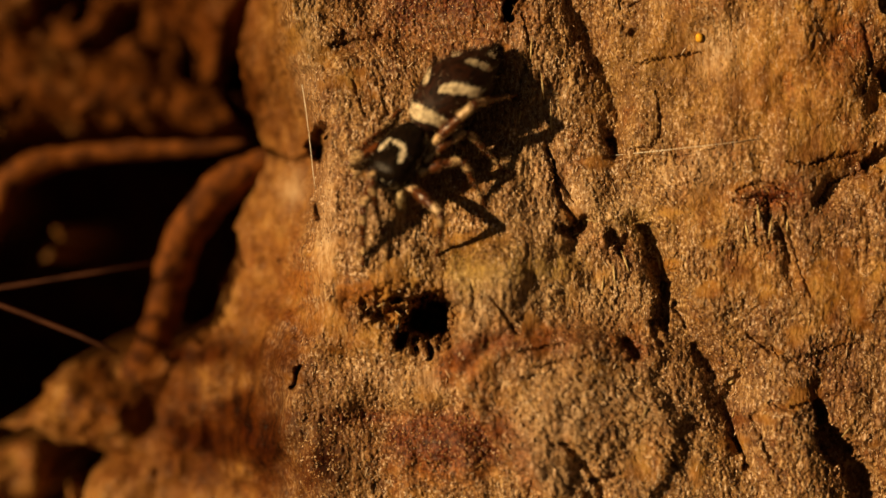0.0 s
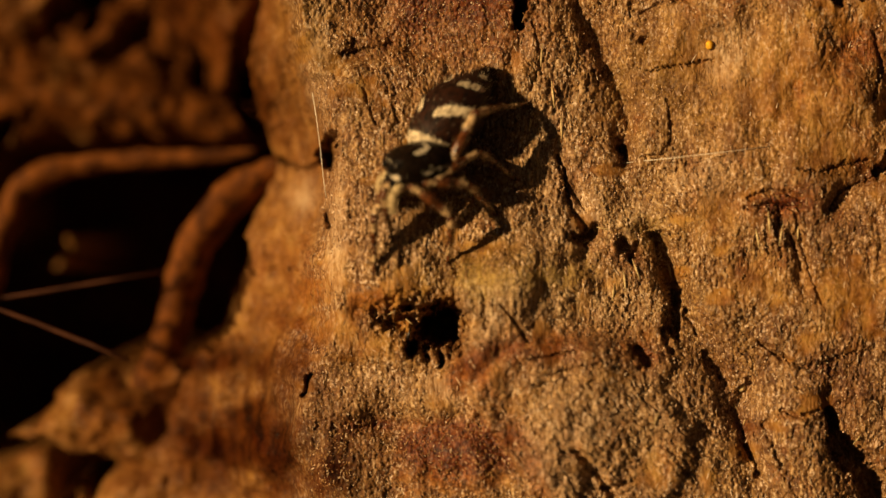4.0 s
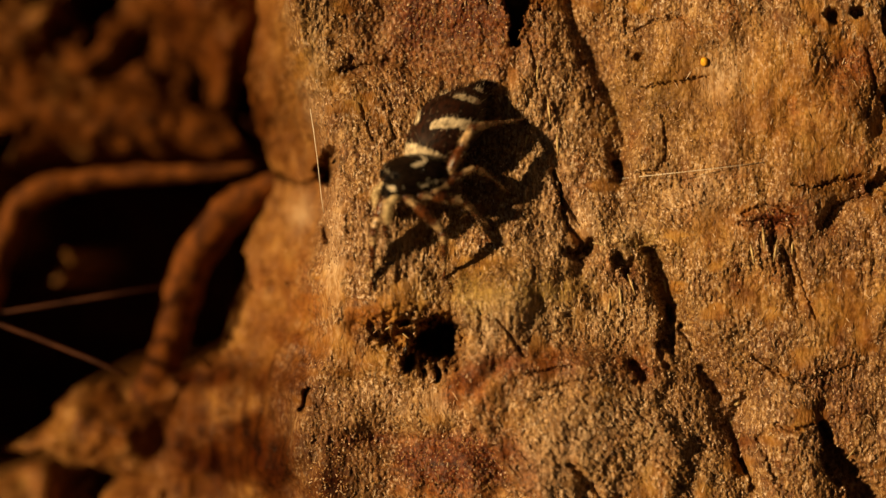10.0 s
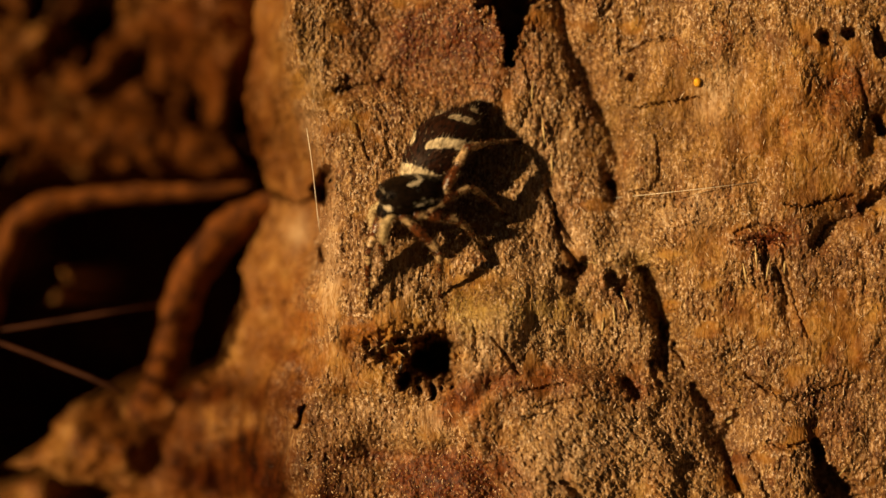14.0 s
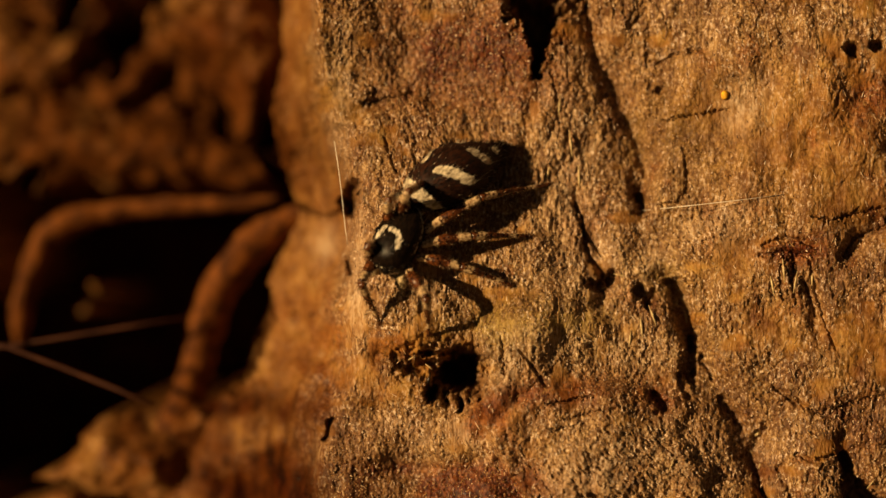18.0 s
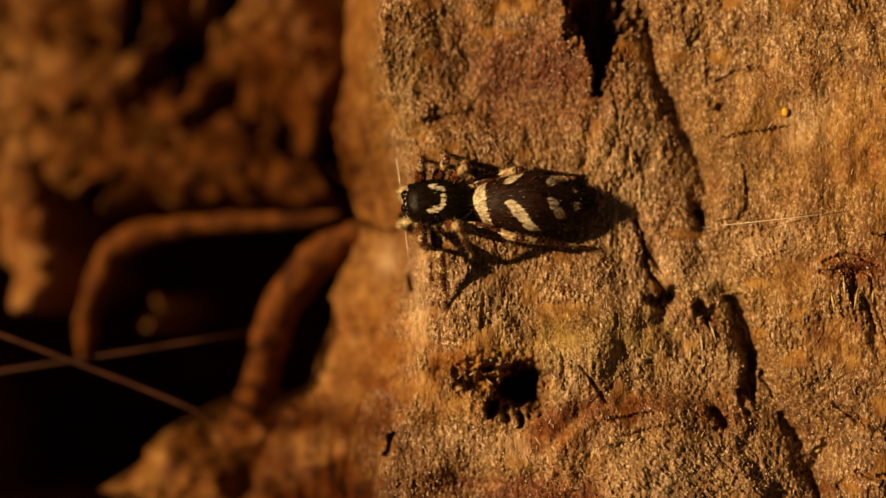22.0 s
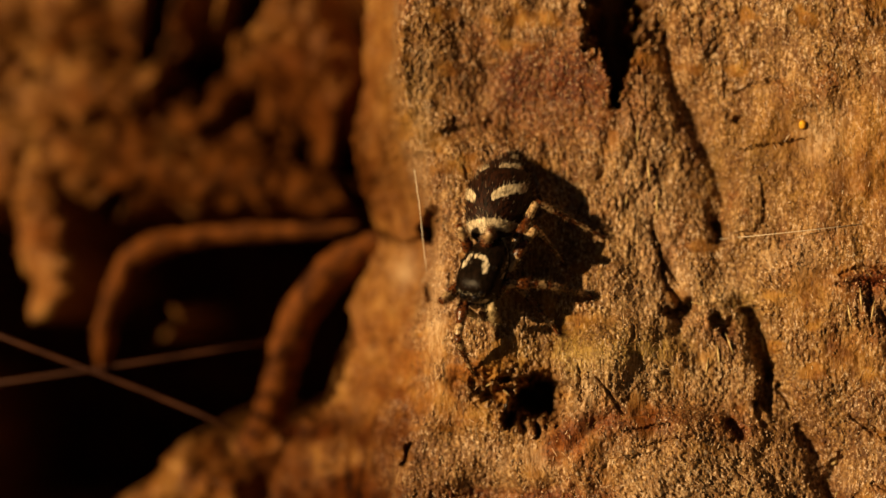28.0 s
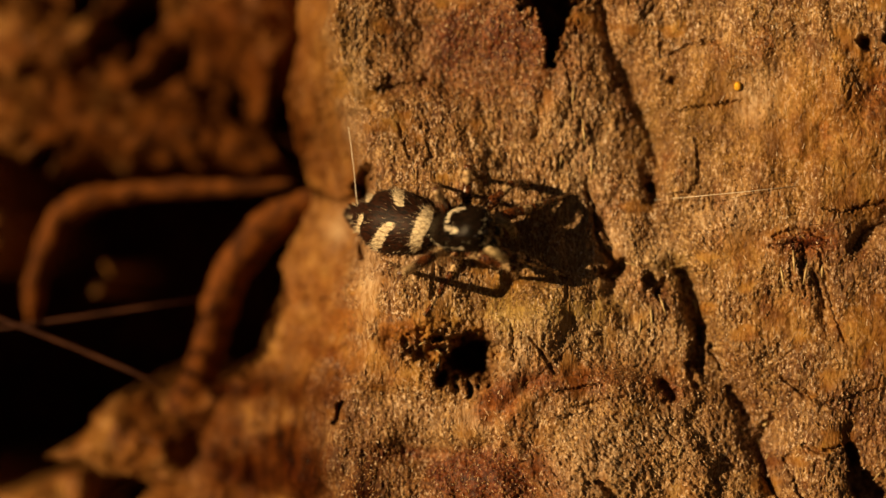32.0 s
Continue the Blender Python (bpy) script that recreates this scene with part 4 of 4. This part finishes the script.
def leg_mesh(name, length, stops, parent, bands, base=0.33):
    """A jointed limb along x; stops: place along it, radius, sag, in mm."""
    pts, rad = [], []
    for (a, ra, za), (b, rb, zb) in zip(stops, stops[1:]):
        for i in range(5):
            k = i / 5
            pts.append(Vector((a + (b - a) * k, 0, za + (zb - za) * k)) * MM)
            rad.append(1.10 * (ra + (rb - ra) * smooth(0, 1, k)) * MM)
    pts.append(Vector((stops[-1][0], 0, stops[-1][2])) * MM)
    rad.append(stops[-1][1] * MM)
    v, f = tube(pts, rad, 12)
    v = [p / MM for p in v]
    pale = [base + 0.40 * math.sin(bands * p.x / length) for p in v]
    inner = [(p.x, 0, 0) for p in v]
    v, f, pale = with_hair(v, f, pale, inner, 210, 0.17, 0.009, (0.7, 0, 0), lambda near, r: 0.95 if r.rand() < 0.2 + 0.6 * near else 0.1, 5)
    return sheet(name, np.array(v) * MM, f, LEG, parent, pale=pale)


for i, (hx, hy) in enumerate(HIPS):
    for s in (1, -1):
        a, b = UPPER[i], LOWER[i]
        up = leg_mesh("leg", a, [(-0.02, 0.13, -0.02), (0.16, 0.14, 0), (0.3, 0.12, 0.02), (0.50 * a, 0.172, 0.05), (0.68 * a, 0.115, 0.03), (0.78 * a, 0.130, 0.03), (a, 0.112, 0)], spider, 9.0, 0.20 if i < 2 else 0.36)
        low = leg_mesh("lower_leg", b, [(0, 0.112, 0), (0.20 * b, 0.118, 0.03), (0.42 * b, 0.082, 0.03), (0.46 * b, 0.068, 0.02), (0.74 * b, 0.058, 0.0), (0.78 * b, 0.046, 0), (0.95 * b, 0.044, -0.01), (b, 0.02, -0.01)], up, 11.0, 0.20)
        legs.append((i, s, up, low))


# ---- the spider's poses ----
def facing(heading, pitch, roll):
    """Turn of a body on the bark: heading in degrees from the right, anticlockwise; nose and left side raised towards the camera."""
    base = Matrix(((1, 0, 0), (0, 0, -1), (0, 1, 0))).to_4x4()
    turn = Matrix.Rotation(radians(heading), 4, "Z") @ Matrix.Rotation(radians(-pitch), 4, "Y") @ Matrix.Rotation(radians(roll), 4, "X")
    return base @ turn


# seconds; head centre u, v and mm before the face; head heading, pitch, roll; abdomen heading, pitch, roll
POSES = [
    (0.0, 724, 312, 1.2, 237, 8, 26, 224, 21, 43, "A0"),
    (0.1, 732, 314, 1.4, 215, 13, 42, 228, 22, 44, "A1"),
    (0.25, 742, 315, 1.65, 197, 18, 60, 227, 23, 47, "A"),
    (3.5, 742, 314, 1.65, 194, 18, 61, 228, 23, 48, "A"),
    (6.0, 742, 311, 1.65, 192, 18, 62, 229, 24, 49, "A"),
    (9.0, 742, 308, 1.65, 190, 18, 62, 229, 24, 49, "A"),
    (14.5, 742, 309, 1.65, 191, 18, 62, 229, 24, 49, "A"),
    (15.5, 708, 333, 1.2, 228, 24, 38, 232, 20, 41, "B"),
    (16.5, 680, 370, 1.2, 250, 10, 20, 212, 18, 53, "B"),
    (17.0, 664, 366, 1.2, 243, 2, 26, 210, 20, 50, "B"),
    (18.2, 665, 362, 1.2, 242, 2, 26, 209, 20, 49, "B"),
    (18.5, 662, 342, 1.15, 226, 2, 22, 211, 18, 32, "B"),
    (18.7, 660, 323, 1.15, 213, 2, 18, 212, 16, 27, "C"),
    (18.95, 659, 305, 1.1, 202, 0, 16, 209, 15, 21, "C"),
    (20.05, 655, 310, 1.1, 205, 0, 17, 208, 15, 24, "C"),
    (20.2, 645, 296, 1.05, 192, 2, 15, 197, 12, 22, "C"),
    (20.42, 645, 295, 1.05, 191, 2, 15, 196, 12, 22, "C"),
    (20.6, 630, 269, 1.0, 180, 0, 12, 181, 8, 22, "D"),
    (23.0, 627, 269, 1.0, 180, 0, 12, 181, 8, 22, "D"),
    (25.5, 624, 270, 1.0, 181, 0, 12, 179, 8, 22, "D"),
    (26.5, 650, 315, 1.2, 212, 12, 14, 218, 20, 20, "D"),
    (27.5, 685, 352, 1.85, 249, 24, 28, 255, 37, 30, "E"),
    (28.0, 679, 369, 1.85, 248, 16, 31, 253, 38, 34, "E"),
    (29.1, 681, 372, 1.85, 250, 16, 31, 254, 39, 35, "E"),
    (29.4, 688, 381, 1.85, 264, 20, 27, 260, 41, 37, "E"),
    (30.0, 690, 384, 1.85, 266, 20, 27, 261, 42, 38, "E"),
    (30.25, 695, 382, 1.85, 248, 12, 33, 256, 41, 33, "E"),
    (31.05, 699, 382, 1.85, 246, 10, 34, 254, 40, 30, "E"),
    (31.2, 702, 390, 1.85, 262, 28, 15, 270, 36, 13, "E"),
    (31.3, 720, 396, 1.85, 279, 40, 8, 282, 35, 12, "E"),
    (31.62, 716, 401, 1.6, 278, 40, 5, 286, 39, 16, "E"),
    (31.72, 736, 396, 2.0, 340, 16, -8, 344, 36, -5, "F"),
    (31.82, 740, 390, 2.1, 340, 20, -12, 344, 37, -8, "F"),
    (31.9, 757, 371, 2.1, 360, 30, -28, 349, 40, -16, "F"),
    (32.0, 757, 370, 2.1, 361, 32, -30, 349, 40, -17, "F"),
]
# feet on the bark for each stand: left legs 1 to 4, then right legs 1 to 4
FEET = {
    "A": [(789, 488), (874, 402), (908, 340), (932, 204), (660, 508), (692, 446), (694, 262), (722, 232)],
    "B": [(721, 536), (878, 448), (906, 356), (940, 262), (636, 515), (622, 420), (690, 262), (745, 245)],
    "C": [(626, 447), (693, 425), (762, 385), (918, 272), (600, 262), (625, 245), (672, 228), (726, 205)],
    "D": [(614, 352), (645, 459), (697, 379), (905, 350), (598, 190), (634, 176), (662, 190), (890, 219)],
    "E": [(813, 485), (873, 415), (825, 359), (893, 308), (661, 560), (654, 402), (662, 342), (692, 290)],
    "F": [(957, 302), (880, 285), (785, 275), (712, 290), (951, 454), (860, 455), (694, 525), (626, 436)],
}


# where the knees point for each stand, on the plan; None: outwards
KNEES = {
    "A": [(776, 352), (830, 312), (834, 262), (832, 232), (655, 386), (672, 378), None, None],
    "B": [(695, 418), (761, 387), (766, 341), (815, 285), (597, 418), (614, 370), (655, 285), (702, 258)],
    "C": [(640, 400), (702, 362), (778, 366), (812, 290), (616, 270), (642, 268), (684, 262), (742, 250)],
    "D": [(590, 322), (630, 350), (670, 322), (772, 336), (596, 215), (634, 206), (672, 206), (797, 206)],
    "E": [(744, 398), (786, 365), (767, 286), (758, 235), (624, 458), (628, 370), (640, 312), (690, 300)],
    "F": [(846, 347), (820, 307), (761, 300), (708, 303), (903, 382), (801, 419), (741, 430), (680, 441)],
}


# where the waist lies in the head's space, mm
JOINT = {"A0": (-0.94, 0, 0.14), "A1": (-0.70, 0.02, 0.25), "A": (-0.05, -0.60, 0.05), "B": (-1.12, -0.34, 0.10), "C": (-0.92, 0, 0.0), "D": (-0.95, 0, -0.05), "E": (-0.79, -0.20, 0.30), "F": (-0.92, 0, -0.05)}


def aim(at, way, up):
    x = way.normalized()
    y = up.cross(x).normalized()
    z = x.cross(y)
    return Matrix.Translation(at) @ Matrix((x, y, z)).transposed().to_4x4()


def motions():
    body, tail, upper, lower = [], [], [[] for _ in legs], [[] for _ in legs]
    out = Vector((0, -1, 0))
    ground = {k: [place(p, q, 0.03) for p, q in spots] for k, spots in FEET.items()}
    for t, u, v, lift, hh, hp, hr, ah, ap, ar, stand in POSES:
        root = Matrix.Translation(space(u, v, -lift)) @ facing(hh, hp, hr)
        inv = root.inverted()
        body.append((t, root))
        joint = root @ (Vector(JOINT[stand]) * MM)
        tail.append((t, inv @ Matrix.Translation(joint) @ facing(ah, ap, ar)))
        for n, (i, s, up, low) in enumerate(legs):
            hip = root @ Vector((HIPS[i][0] * MM, s * HIPS[i][1] * MM, -0.30 * MM))
            slot = i + (0 if s > 0 else 4)
            foot, hint = ground[stand[0]][slot], KNEES[stand[0]][slot]
            a, b = UPPER[i] * MM, LOWER[i] * MM
            gap = foot - hip
            d = min(max(gap.length, abs(a - b) * 1.15), 0.985 * (a + b))
            way = gap.normalized()
            bend = (0.5 * out + root.to_3x3() @ Vector((0, 0.6 * s, 0.4))).normalized()
            if stand[0] == "A" and s < 0 and i > 0:
                bend = (0.15 * out + root.to_3x3() @ Vector((0, -1, 0))).normalized()
            rise = (bend - way * bend.dot(way)).normalized()
            c = (a * a + d * d - b * b) / (2 * a * d)
            wide = a * math.sqrt(max(0.0, 1 - c * c))
            if hint:
                other, ring0 = way.cross(rise), []
                for step0 in range(48):
                    turn1 = 2 * math.pi * step0 / 48
                    r = rise * math.cos(turn1) + other * math.sin(turn1)
                    k = hip + way * a * c + r * wide
                    ring0.append((r, k, 784 + k.x / (U * (1 + k.y / REACH)), 441 - k.z / (U * (1 + k.y / REACH))))
                under = relief(np.array([q[2] for q in ring0]), np.array([q[3] for q in ring0])) * MM
                cost = [math.hypot(q[2] - hint[0], q[3] - hint[1]) + 8e4 * max(0.0, float(h0) + 0.12 * MM + q[1].y) - (36 if s > 0 or i < 2 else -12) * r0 for q, h0, r0 in zip(ring0, under, [q[0].dot(out) for q in ring0])]
                rise = ring0[cost.index(min(cost))][0]
            knee = hip + way * a * c + rise * wide
            m_up = aim(hip, knee - hip, rise)
            m_low = aim(knee, hip + way * d - knee, rise)
            upper[n].append((t, inv @ m_up))
            lower[n].append((t, m_up.inverted() @ m_low))
    walk(spider, body)
    walk(abdomen, tail)
    for n, (i, s, up, low) in enumerate(legs):
        walk(up, upper[n])
        walk(low, lower[n])


motions()
